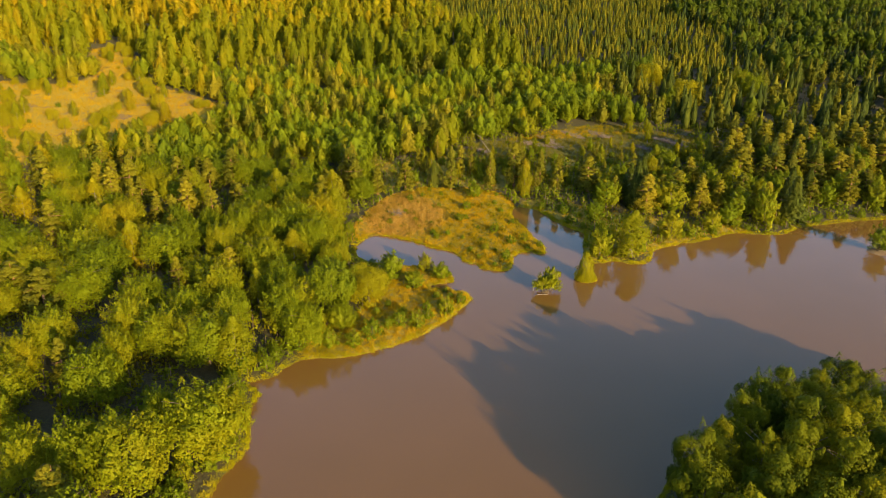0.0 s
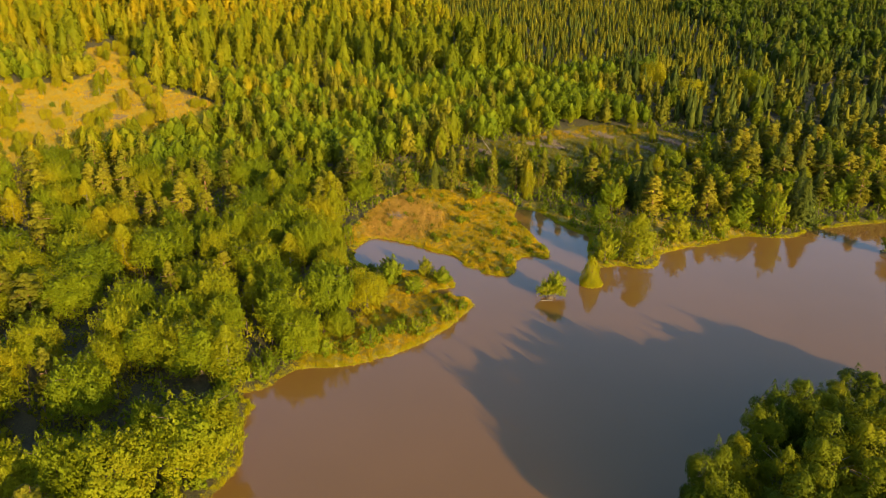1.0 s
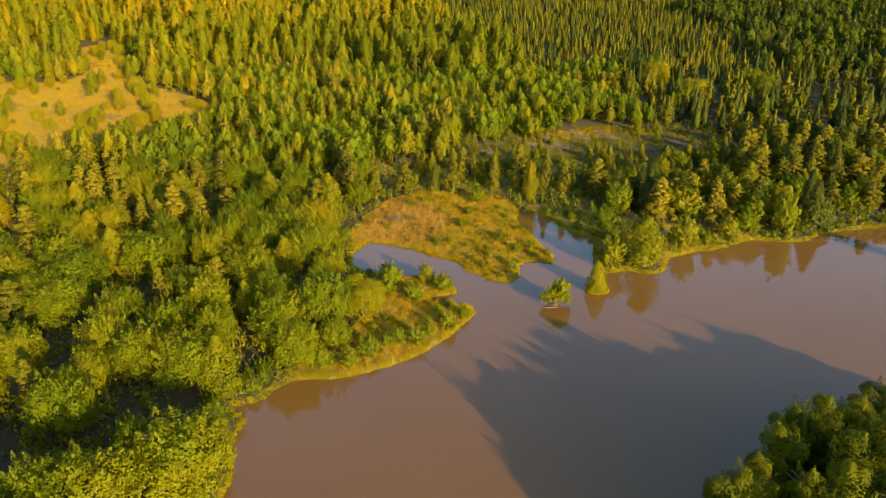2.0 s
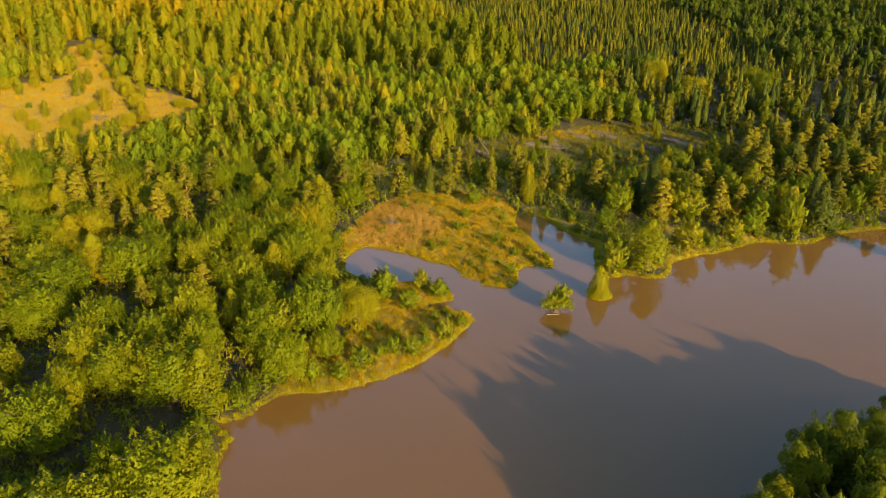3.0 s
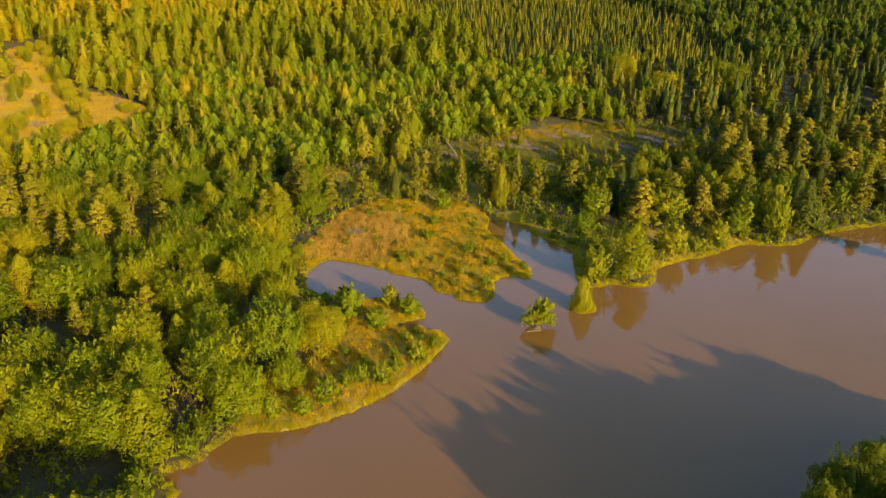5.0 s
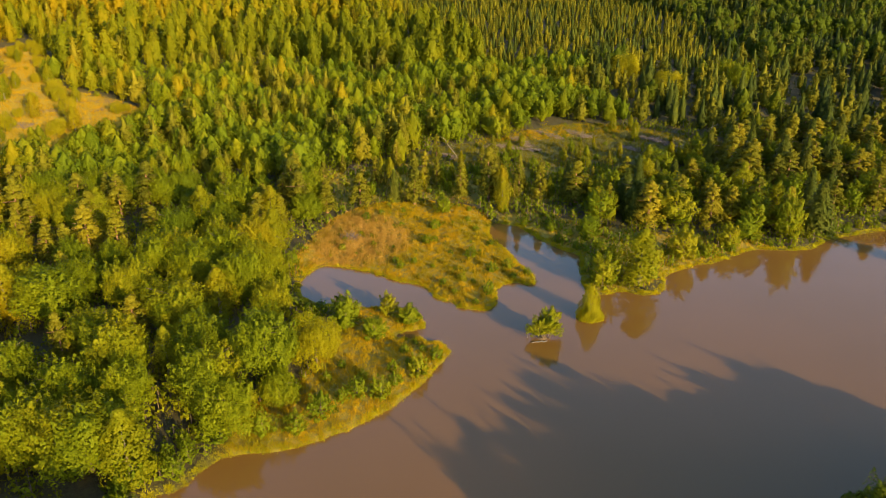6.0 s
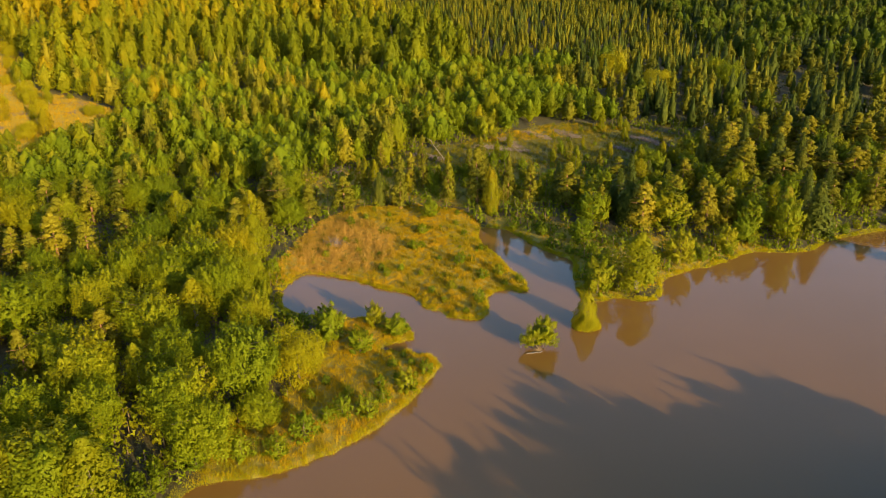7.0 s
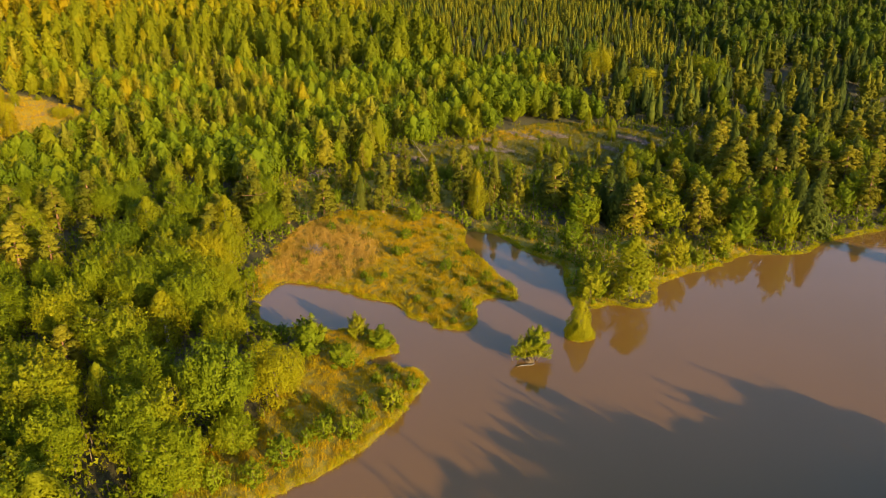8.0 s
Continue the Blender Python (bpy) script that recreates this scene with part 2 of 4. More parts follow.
def crown_oak(h, r, base, lobes, k, size, g):
    """Spreading oak: heavy boughs with leafy shoots breaking out of them."""
    a = crown_round(h * 0.93, r * 0.93, base, lobes, int(k * 0.42), size, g, 0.3, 0.25)
    b = crown_tufted(h, r, base, lobes * 2 // 3, k - int(k * 0.42), size, g)
    return tuple(np.r_[u, v] for u, v in zip(a[:3], b[:3])) + (size,)


def crown_dome(h, r, base, lobes, k, size, g):
    """Lakeside alder: a steep dome of rounded leafy heads, with loose shoots on top."""
    a = crown_round(h * 0.96, r, base, lobes, int(k * 0.7), size, g, 0.1, 0.2)
    b = crown_tufted(h, r * 0.98, base, lobes // 2, k - int(k * 0.7), size, g)
    return tuple(np.r_[u, v] for u, v in zip(a[:3], b[:3])) + (size,)


def crown_spire(h, r, base, lobes, k, size, g):
    """Dense young tree: upright sprays on a wide-based, bumpy cone."""
    z = 1 - np.sqrt(g.uniform(0, 1, k))
    a = g.uniform(0, 2 * np.pi, k)
    p0, p1 = g.uniform(0, 6, 2)
    bump = 1 + 0.13 * np.sin(3 * a + 9 * z + p0) + 0.10 * np.sin(7 * a - 16 * z + p1)
    rr = r * np.minimum(1.0, 1.12 * (1.0 - z) ** 0.62) * bump * g.uniform(0.78, 1.0, k)
    side = np.stack([np.cos(a), np.sin(a), 0 * a], 1)
    p = side * rr[:, None] + np.stack([0 * z, 0 * z, np.maximum(base, 0.0) + z * (h - base)], 1)
    n = side * 0.85 + np.array([0, 0, 0.45]) + g.normal(scale=RAGGED * 0.35, size=p.shape)
    return p, n, np.array([0, 0, 1.0]) + side * 0.35 + g.normal(scale=0.4, size=p.shape), size


def crown_column(h, r, base, lobes, k, size, g):
    """Upright birch or poplar: pointed column of hanging tufts."""
    z = np.linspace(0.0, 1.0, lobes) ** 0.9 + g.uniform(-0.04, 0.04, lobes)
    prof = np.clip(np.sin(np.pi * np.clip(z * 0.80 + 0.20, 0, 1)), 0.06, 1) ** 0.8
    a = np.arange(lobes) * 2.4 + g.uniform(-0.8, 0.8, lobes)
    out = g.uniform(0.35, 0.78, lobes) * r * prof
    c = np.stack([np.cos(a) * out, np.sin(a) * out, base + z * (h - base) * 0.93], 1)
    lr = r * (0.16 + 0.26 * prof)
    pick = g.integers(0, lobes, k)
    d = sphere(k, g, 0.25)
    p = c[pick] + d * lr[pick][:, None] * g.uniform(0.7, 1.08, (k, 1)) * (1, 1, 1.3)
    p[:, 2] = np.minimum(p[:, 2], h)
    axis = unit(np.c_[p[:, :2], np.zeros(k)])
    n = d * 0.7 + axis * 0.6 + g.normal(scale=RAGGED * 0.28, size=d.shape)
    return p, n, d * 0.5 + np.array([0, 0, 0.9]) + g.normal(scale=0.45, size=d.shape), size


def crown_cone(h, r, base, whorls, k, size, g, ragged=0.25, droop=0.25, power=0.8):
    """Spruce or young pine: whorls of boughs, longest low down."""
    per = max(3, k // whorls // 3)
    zw = base + (h - base) * (np.linspace(0, 0.97, whorls) + g.uniform(-0.5, 0.5, whorls) / whorls * 0.7)
    z = np.repeat(zw, per)
    reach = r * np.clip((h - z) / (h - base), 0.03, 1) ** power * g.uniform(1 - ragged * 1.6, 1 + ragged * 0.4, len(z))
    a = g.uniform(0, 2 * np.pi, len(z))
    out = np.stack([np.cos(a), np.sin(a), np.full(len(z), -droop)], 1)
    P, N, A, S = [], [], [], []
    for f, s in ((0.35, 0.9), (0.66, 1.0), (0.95, 0.8)):
        P.append(np.stack([0 * z, 0 * z, z], 1) + out * (reach * f)[:, None] + g.normal(scale=0.06 * r, size=(len(z), 3)))
        N.append(np.array([0, 0, 0.8]) + out * 0.75 + g.normal(scale=RAGGED * 0.28, size=(len(z), 3)))
        A.append(out + g.normal(scale=0.3, size=out.shape))
        S.append(np.maximum(np.full(len(z), size) * s * np.clip(reach / r + 0.45, 0.5, 1.2), 0.12))
    tip = np.stack([np.zeros(6), np.zeros(6), np.linspace(h - 0.10 * h, h, 6)], 1)
    return (np.concatenate(P + [tip]), np.concatenate(N + [sphere(6, g)]), np.concatenate(A + [np.tile([0, 0, 1.0], (6, 1)) + g.normal(scale=0.1, size=(6, 3))]),
            np.concatenate(S + [np.full(6, size * 0.55)]))


def crown_pine(h, r, base, lobes, k, size, g, power=0.6):
    """Pine: tufted boughs round the stem, shorter towards the pointed, ragged top."""
    z = np.sort(g.uniform(0, 1, lobes))
    a = np.arange(lobes) * 2.4 + g.uniform(-0.6, 0.6, lobes)
    reach = r * (1.02 - z) ** power * g.uniform(0.35, 0.85, lobes)
    c = np.stack([np.cos(a) * reach, np.sin(a) * reach, base + z * (h - base) * 0.93], 1)
    c[-1] = (0, 0, h * 0.94)
    lr = r * g.uniform(0.22, 0.40, lobes) * (1.15 - 0.6 * z)
    pick = g.integers(0, lobes, k)
    d = sphere(k, g, 0.35)
    p = c[pick] + d * lr[pick][:, None] * g.uniform(0.6, 1.15, (k, 1)) * (1, 1, 0.62)
    p[:, 2] = np.clip(p[:, 2], 0.02 * h, h)
    n = d * 0.8 + unit(np.c_[p[:, :2], np.zeros(k)]) * 0.5 + np.array([0, 0, 0.15]) + g.normal(scale=RAGGED * 0.32, size=d.shape)
    return p, n, d + np.array([0, 0, 0.6]) + g.normal(scale=0.5, size=d.shape), size


FORMS = {
    # kind: form, leaf, bark, crown base, h, r, clumps near, lobes, spray size near
    "oak_tree": (crown_oak, OAK_LEAF, BARK, -0.04, 11.0, 5.6, 15000, 110, 0.175),
    "birch_tree": (crown_column, BIRCH_LEAF, BIRCH_BARK, 0.0, 10.0, 2.6, 5200, 36, 0.155),
    "young_birch": (crown_spire, YOUNG_BIRCH_LEAF, BIRCH_BARK, 0.0, 8.0, 2.5, 6500, 60, 0.13),
    "willow_tree": (crown_bush, WILLOW_LEAF, BARK, -0.18, 8.0, 4.4, 11000, 130, 0.13),
    "alder_tree": (crown_dome, ALDER_LEAF, BARK, -0.05, 12.0, 4.4, 13000, 44, 0.145),
    "broadleaf_tree": (crown_tufted, SHRUB_LEAF, BARK, -0.16, 8.0, 3.0, 4200, 40, 0.175),
    "pine_tree": (crown_pine, PINE_NEEDLE, PINE_BARK, 0.08, 11.0, 2.9, 3800, 52, 0.19),
    "spruce_tree": (crown_cone, SPRUCE_NEEDLE, BARK, 0.04, 10.0, 2.5, 3600, 26, 0.30),
    "shrub": (crown_tufted, SHRUB_LEAF, BARK, -0.4, 3.0, 1.7, 1400, 24, 0.115),
}


def form_arrays(kind, g, h, r, clumps, lobes, size, whole=0.25):
    """Crown of one tree as vertices and triangles; whole: how far its sprays face out from the crown rather than from their bough."""
    form, _, _, base, *_ = FORMS[kind]
    p, n, along, s = form(h, r, base * h, lobes, clumps, size, g)
    n = unit(n) + (whole if form is not crown_dome else 0.6) * unit((p - (0, 0, 0.42 * h)) / (r, r, 0.6 * h))
    narrow = 0.50 if form is crown_cone else 0.70
    return sprays(p, n, s, g, along, narrow)


def heart_arrays(kind, g, h, r, share=0.46, rings=8, sides=9):
    """The closed, shaded heart of a crown under its sprays: a lumpy skin, as triangles."""
    form, _, _, base, *_ = FORMS[kind]
    base = max(base, 0.03) * h
    f = np.linspace(0.0, 1.0, rings)
    if form is crown_column:
        wide = np.clip(np.sin(np.pi * np.clip(f * 0.80 + 0.20, 0, 1)), 0.03, 1) ** 0.8
    elif form in (crown_cone, crown_pine):
        wide = np.minimum(1.0, 0.5 + 3 * f) * np.clip(1.0 - f, 0.02, 1) ** 0.75 * 1.05
    else:
        wide = np.sqrt(np.clip(1 - (2 * f - 0.95) ** 2, 0.01, 1))
    a = np.arange(sides) * 2 * np.pi / sides
    p0, p1, p2 = g.uniform(0, 6, 3)
    F, A = np.meshgrid(f, a, indexing="ij")
    lump = 1 + 0.16 * np.sin(2 * A + 7 * F + p0) + 0.13 * np.sin(5 * A - 11 * F + p1) + 0.07 * np.sin(9 * A + 23 * F + p2)
    share = share * (0.82 if form in (crown_oak, crown_tufted) else 1)
    R = r * share * wide[:, None] * lump * g.uniform(0.72, 1.2, F.shape)
    F = F + g.uniform(-0.03, 0.03, F.shape)
    V = np.stack([R * np.cos(A + 0.6 * F), R * np.sin(A + 0.6 * F), base + F * (h * 0.95 - base)], -1).reshape(-1, 3)
    i, j = np.meshgrid(np.arange(rings - 1), np.arange(sides), indexing="ij")
    i, j = i.ravel(), j.ravel()
    k = (j + 1) % sides
    A0, B0, C0, D0 = i * sides + j, i * sides + k, (i + 1) * sides + k, (i + 1) * sides + j
    return V, np.concatenate([np.stack([A0, B0, C0], 1), np.stack([A0, C0, D0], 1)])


def stem_arrays(kind, g, h, r, sides=6, limbs=6):
    form, _, _, base, *_ = FORMS[kind]
    thick = 0.02 * h + 0.05
    lean = g.normal(scale=0.03 * h, size=2)
    top = 0.95 if form in (crown_cone, crown_pine, crown_column) else 0.55
    z = np.linspace(-0.4, h * top, 6)
    f = np.clip(z / h, 0, 1)
    pts = np.stack([lean[0] * f * f, lean[1] * f * f, z], 1)
    out = [tube(pts, thick * (1.05 - f) * np.where(z < 0.1, 1.5, 1), sides)]
    for _ in range(limbs):
        b = g.uniform(max(base, 0.12), 0.65)
        a, reach = g.uniform(0, 2 * np.pi), r * g.uniform(0.5, 0.85)
        rise = (0.1 if form in (crown_cone, crown_pine) else 0.5) * reach
        s0 = np.array([lean[0] * b * b, lean[1] * b * b, b * h])
        q = s0 + np.linspace(0, 1, 4)[:, None] * np.array([np.cos(a) * reach, np.sin(a) * reach, 0]) + np.stack([0 * np.arange(4), 0 * np.arange(4), np.linspace(0, 1, 4) ** 0.7 * rise], 1)
        out.append(tube(q, thick * 0.28 * np.linspace(1, 0.25, 4), 4))
    return join(out)


# ---- the plan: shoreline of the lake, going round it ----
WEST_SHORE = [(-45, -90), (-38, -20), (-33, 30), (-30, 55), (-28.6, 68), (-26.9, 74.6), (-25.4, 78.5), (-26.4, 83), (-27.2, 89), (-26.8, 92.3), (-29.3, 95.8), (-25.9, 97.6), (-23.1, 101.8),
              (-20.5, 103.5), (-15.5, 103.8), (-10.2, 105.2), (-5.3, 108), (-1, 111.2), (2.9, 115.4), (5.4, 119), (8.4, 124), (9.6, 127.2), (8.4, 130.2), (5.4, 131.4), (1.6, 132.4), (1.4, 133.6), (5.6, 135.2), (6.2, 137.4), (5.4, 140.4), (1.5, 143.2), (-6, 144.4), (-13.5, 147)]
POOL_AND_CAPE = [(-16.5, 152), (-15.8, 158.5), (-12.6, 163.6), (-7, 161.6), (-1.6, 158), (2.2, 154.8), (7.1, 151.8), (9.4, 146.2), (12.2, 144.4), (13.2, 142.1), (18, 141.1), (20.2, 144.4), (20.8, 149.4),
                 (24.4, 152.0), (27.8, 150.4), (29, 154.4), (27.6, 160.2), (26, 168), (24.2, 174), (23.8, 181), (26.2, 184.8), (31, 182), (34, 174.6), (37, 168.6), (40.6, 163.4)]
EAST_SHORE = [(39, 157), (37.6, 148), (39.5, 145.2), (44.4, 146.2), (48, 144.2), (52.4, 146), (55.5, 152.6), (61.8, 156.2), (69, 158.4), (74, 161.6), (79.2, 163.9), (87.4, 162.6), (92, 163.4), (98.4, 167.8), (109, 170.8),
              (117.8, 172.8), (130, 174), (160, 178), (200, 165), (215, 120), (190, 60), (140, 30), (112, 30), (98, 52), (86, 72)]
NEAR_BANK = [(80, 84), (71, 87.5), (60, 87.5), (49, 83), (39, 76), (31, 67), (28, 57), (33, 41), (43, 24), (50, 6), (56, -20), (50, -60), (10, -110)]


def rounded(points, steps):
    """A closed smooth curve through the points."""
    p = np.array(points, float)
    a, b, c, d = np.roll(p, 1, 0), p, np.roll(p, -1, 0), np.roll(p, -2, 0)
    out = []
    for t in np.linspace(0, 1, steps, endpoint=False):
        out.append(0.5 * (2 * b + (c - a) * t + (2 * a - 5 * b + 4 * c - d) * t * t + (3 * b - a - 3 * c + d) * t**3))
    return np.stack(out, 1).reshape(-1, 2)


SHORE = rounded(WEST_SHORE + POOL_AND_CAPE + EAST_SHORE + NEAR_BANK, 5)
SHORE += rng.normal(scale=0.16, size=SHORE.shape)


def signed(px, py, loop):
    """Distance to a closed loop: positive outside, negative inside."""
    px, py = np.asarray(px, float).ravel(), np.asarray(py, float).ravel()
    best, inside = np.full(px.shape, 1e18), np.zeros(px.shape, bool)
    for (ax, ay), (bx, by) in zip(loop, np.roll(loop, -1, 0)):
        dx, dy = bx - ax, by - ay
        t = np.clip(((px - ax) * dx + (py - ay) * dy) / (dx * dx + dy * dy + 1e-12), 0, 1)
        best = np.minimum(best, (px - ax - t * dx) ** 2 + (py - ay - t * dy) ** 2)
        if ay != by:
            inside ^= ((ay > py) != (by > py)) & (px < dx * (py - ay) / dy + ax)
    d = np.sqrt(best)
    return np.where(inside, -d, d)


def soft(v, w):
    return w * np.log1p(np.exp(np.clip(v / w, -30, 30)))


# islets in the lake: x, y, radius
ISLETS = [(25.6, 130.2, 1.0), (35.4, 136.6, 2.3), (109.0, 151.0, 2.6)]


def hill(x, y):
    return 0.7 + 0.055 * soft(y - 185, 20) + 0.06 * soft(-x - 45, 12) * np.clip((y - 90) / 120, 0, 1)


def ground_height(x, y, d=None):
    x, y = np.asarray(x, float).ravel(), np.asarray(y, float).ravel()
    d = signed(x, y, SHORE) if d is None else d
    up = hill(x, y) + 0.25 * np.sin(x * 0.31 + 1.3 * np.sin(y * 0.17)) * np.sin(y * 0.27 + x * 0.05)
    rise = np.clip(d / 9, 0, 1)
    rise = rise * rise * (3 - 2 * rise)
    land = 0.28 * np.clip(d / 0.7, 0, 1) + (up - 0.28) * rise
    z = np.where(d > 0, np.maximum(land, 0.28 * np.clip(d / 0.7, 0, 1)), np.maximum(d * 0.5, -1.6))
    for ix, iy, ir in ISLETS:
        q = 1 - np.hypot(x - ix, y - iy) / ir
        z = np.maximum(z, np.where(q > -1, np.clip(q * 0.8, -1.6, 0.3), -9))
    return z


MEADOW = rounded([(-19, 159), (-13, 164.5), (-6, 161), (4, 154), (9, 144), (20, 140), (30, 149), (30, 160), (26, 172), (24, 187), (17, 194), (2, 197), (-9, 190), (-15, 176)], 4)
SCRUB = rounded([(-14, 198), (2, 199), (20, 196), (36, 194), (56, 202), (66, 214), (62, 226), (40, 226), (10, 228), (-14, 222), (-20, 210)], 4)
SPIT = rounded([(-20, 103), (-8, 105), (4, 115), (11, 126), (8, 137), (2, 144), (-7, 143), (-9, 130), (-14, 117), (-22, 111)], 4)
EAST_BANK = rounded([(36, 150), (44, 146), (57, 154), (75, 163), (84, 166), (70, 170), (60, 172), (52, 176), (44, 181), (36, 188), (27, 187), (34, 173), (40, 162)], 4)
WEST_CLEARING = rounded([(-138, 199), (-120, 209), (-102, 222), (-82, 243), (-68, 270), (-96, 298), (-121, 318), (-150, 380), (-168, 376), (-146, 330), (-153, 303), (-190, 300), (-205, 250), (-170, 215)], 4)
MID_CLEARING = rounded([(8, 229), (20, 224), (38, 222), (58, 219), (84, 226), (106, 237), (88, 254), (66, 265), (48, 257), (30, 247), (14, 240)], 4)


def zone(x, y, loop, edge=3.0):
    return np.clip(0.5 - signed(x, y, loop) / edge, 0, 1)


def grade(lo, hi, inner_lo, inner_hi, step, grow):
    mid = list(np.arange(inner_lo, inner_hi + 1e-6, step))
    left, right, s = [], [], step
    v = inner_hi
    while v < hi:
        s = min(s * grow, 120)
        v += s
        right.append(v)
    v, s = inner_lo, step
    while v > lo:
        s = min(s * grow, 120)
        v -= s
        left.append(v)
    return np.array(left[::-1] + mid + right)


def build_ground():
    xs, ys = grade(-3200, 3200, -40, 122, 1.1, 1.09), grade(-1500, 4200, 60, 200, 1.1, 1.08)
    X, Y = np.meshgrid(xs, ys, indexing="ij")
    d = signed(X, Y, SHORE)
    Z = ground_height(X, Y, d)
    i, j = np.meshgrid(np.arange(len(xs) - 1), np.arange(len(ys) - 1), indexing="ij")
    i, j, w = i.ravel(), j.ravel(), len(ys)
    Q = np.stack([i * w + j, (i + 1) * w + j, (i + 1) * w + j + 1, i * w + j + 1], 1)
    me = face_mesh("ground", np.stack([X.ravel(), Y.ravel(), Z], 1), Q, [GROUND])
    me.shade_smooth()
    x, y = X.ravel(), Y.ravel()
    layers = {"meadow": np.maximum.reduce([zone(x, y, MEADOW), zone(x, y, SPIT), zone(x, y, EAST_BANK), 0.8 * zone(x, y, SCRUB)] + [np.clip(1.6 - np.hypot(x - ix, y - iy) / ir, 0, 1) for ix, iy, ir in ISLETS]),
              "clearing": zone(x, y, WEST_CLEARING, 8), "felled": zone(x, y, MID_CLEARING, 6), "bed": np.clip(-d * 2 + 0.3, 0, 1)}
    for name, values in layers.items():
        me.attributes.new(name, "FLOAT", "POINT").data.foreach_set("value", values.astype(np.float32))
    tagged(new("ground", me), "wooded ground of leaf litter, rough grass and heath", "ground", kind="structure")
    lake = face_mesh("water", [(-90, -140, 0), (240, -140, 0), (240, 200, 0), (-90, 200, 0)], [(0, 1, 2, 3)], [WATER])
    tagged(new("water", lake), "still silt-brown lake reflecting trees and sky", "lake", kind="structure")


build_ground()


# ---- trees as single things ----
PROTO = {}
VARIANTS = 5
LABELS = {
    "oak_tree": ("broad oak with layered yellow-green crown in the lakeside wood", "oak", "oaks of the lakeside wood"),
    "birch_tree": ("slender birch with pale stem and light green foliage", "birch", "birches round the lake"),
    "willow_tree": ("rounded willow with fine yellow-green foliage near the water", "willow", "willows round the lake"),
    "young_birch": ("compact young birch with dense yellow-green foliage", "birch", "young birches"),
    "alder_tree": ("tall dark green alder with tufted crown on the near bank", "alder", "alders on the near bank"),
    "broadleaf_tree": ("young bushy broadleaf tree with fresh green leaves", "tree", "young broadleaf trees"),
    "pine_tree": ("open-crowned Scots pine with orange stem and olive needles", "pine", "pines round the lake"),
    "spruce_tree": ("pointed dark green spruce with layered boughs", "spruce", "spruces round the lake"),
    "shrub": ("low bushy green shrub in rough grass", "shrub", "shrubs on the banks"),
}
PLANTED = []


def plant(kind, x, y, h=None, r=None, label="", sink=0.0):
    form, leaf, bark, base, h0, r0, clumps, lobes, size = FORMS[kind]
    h, r = h or h0, r or (h or h0) / h0 * r0
    v = int(rng.integers(VARIANTS))
    z = float(ground_height([x], [y])[0]) - sink
    scale = Matrix.Diagonal((r / r0, r / r0, h / h0, 1))
    m = pose(x, y, z, 0, 0, float(rng.uniform(0, 360))) @ scale
    if (kind, v) in PROTO:
        ob = PROTO[kind, v]
        ob = copy_thing(ob, m @ Matrix.Diagonal((1 / ob.scale[0], 1 / ob.scale[1], 1 / ob.scale[2], 1)))
    else:
        g = np.random.default_rng(100 + 17 * v + len(kind) * 1000 + sum(map(ord, kind)))
        ob = PROTO[kind, v] = new(kind)
        ob.empty_display_size = 0.5
        part("trunk", face_mesh(kind + "_trunk", *stem_arrays(kind, g, h0, r0), [bark]), ob)
        part("crown", face_mesh(kind + "_crown", *form_arrays(kind, g, h0, r0, clumps, lobes, size), [leaf]), ob)
        ob.matrix_basis = m
        tagged(ob, LABELS[kind][0], LABELS[kind][1], LABELS[kind][2])
    if label:
        ob["label"] = label
    PLANTED.append((x, y, r))
    return ob


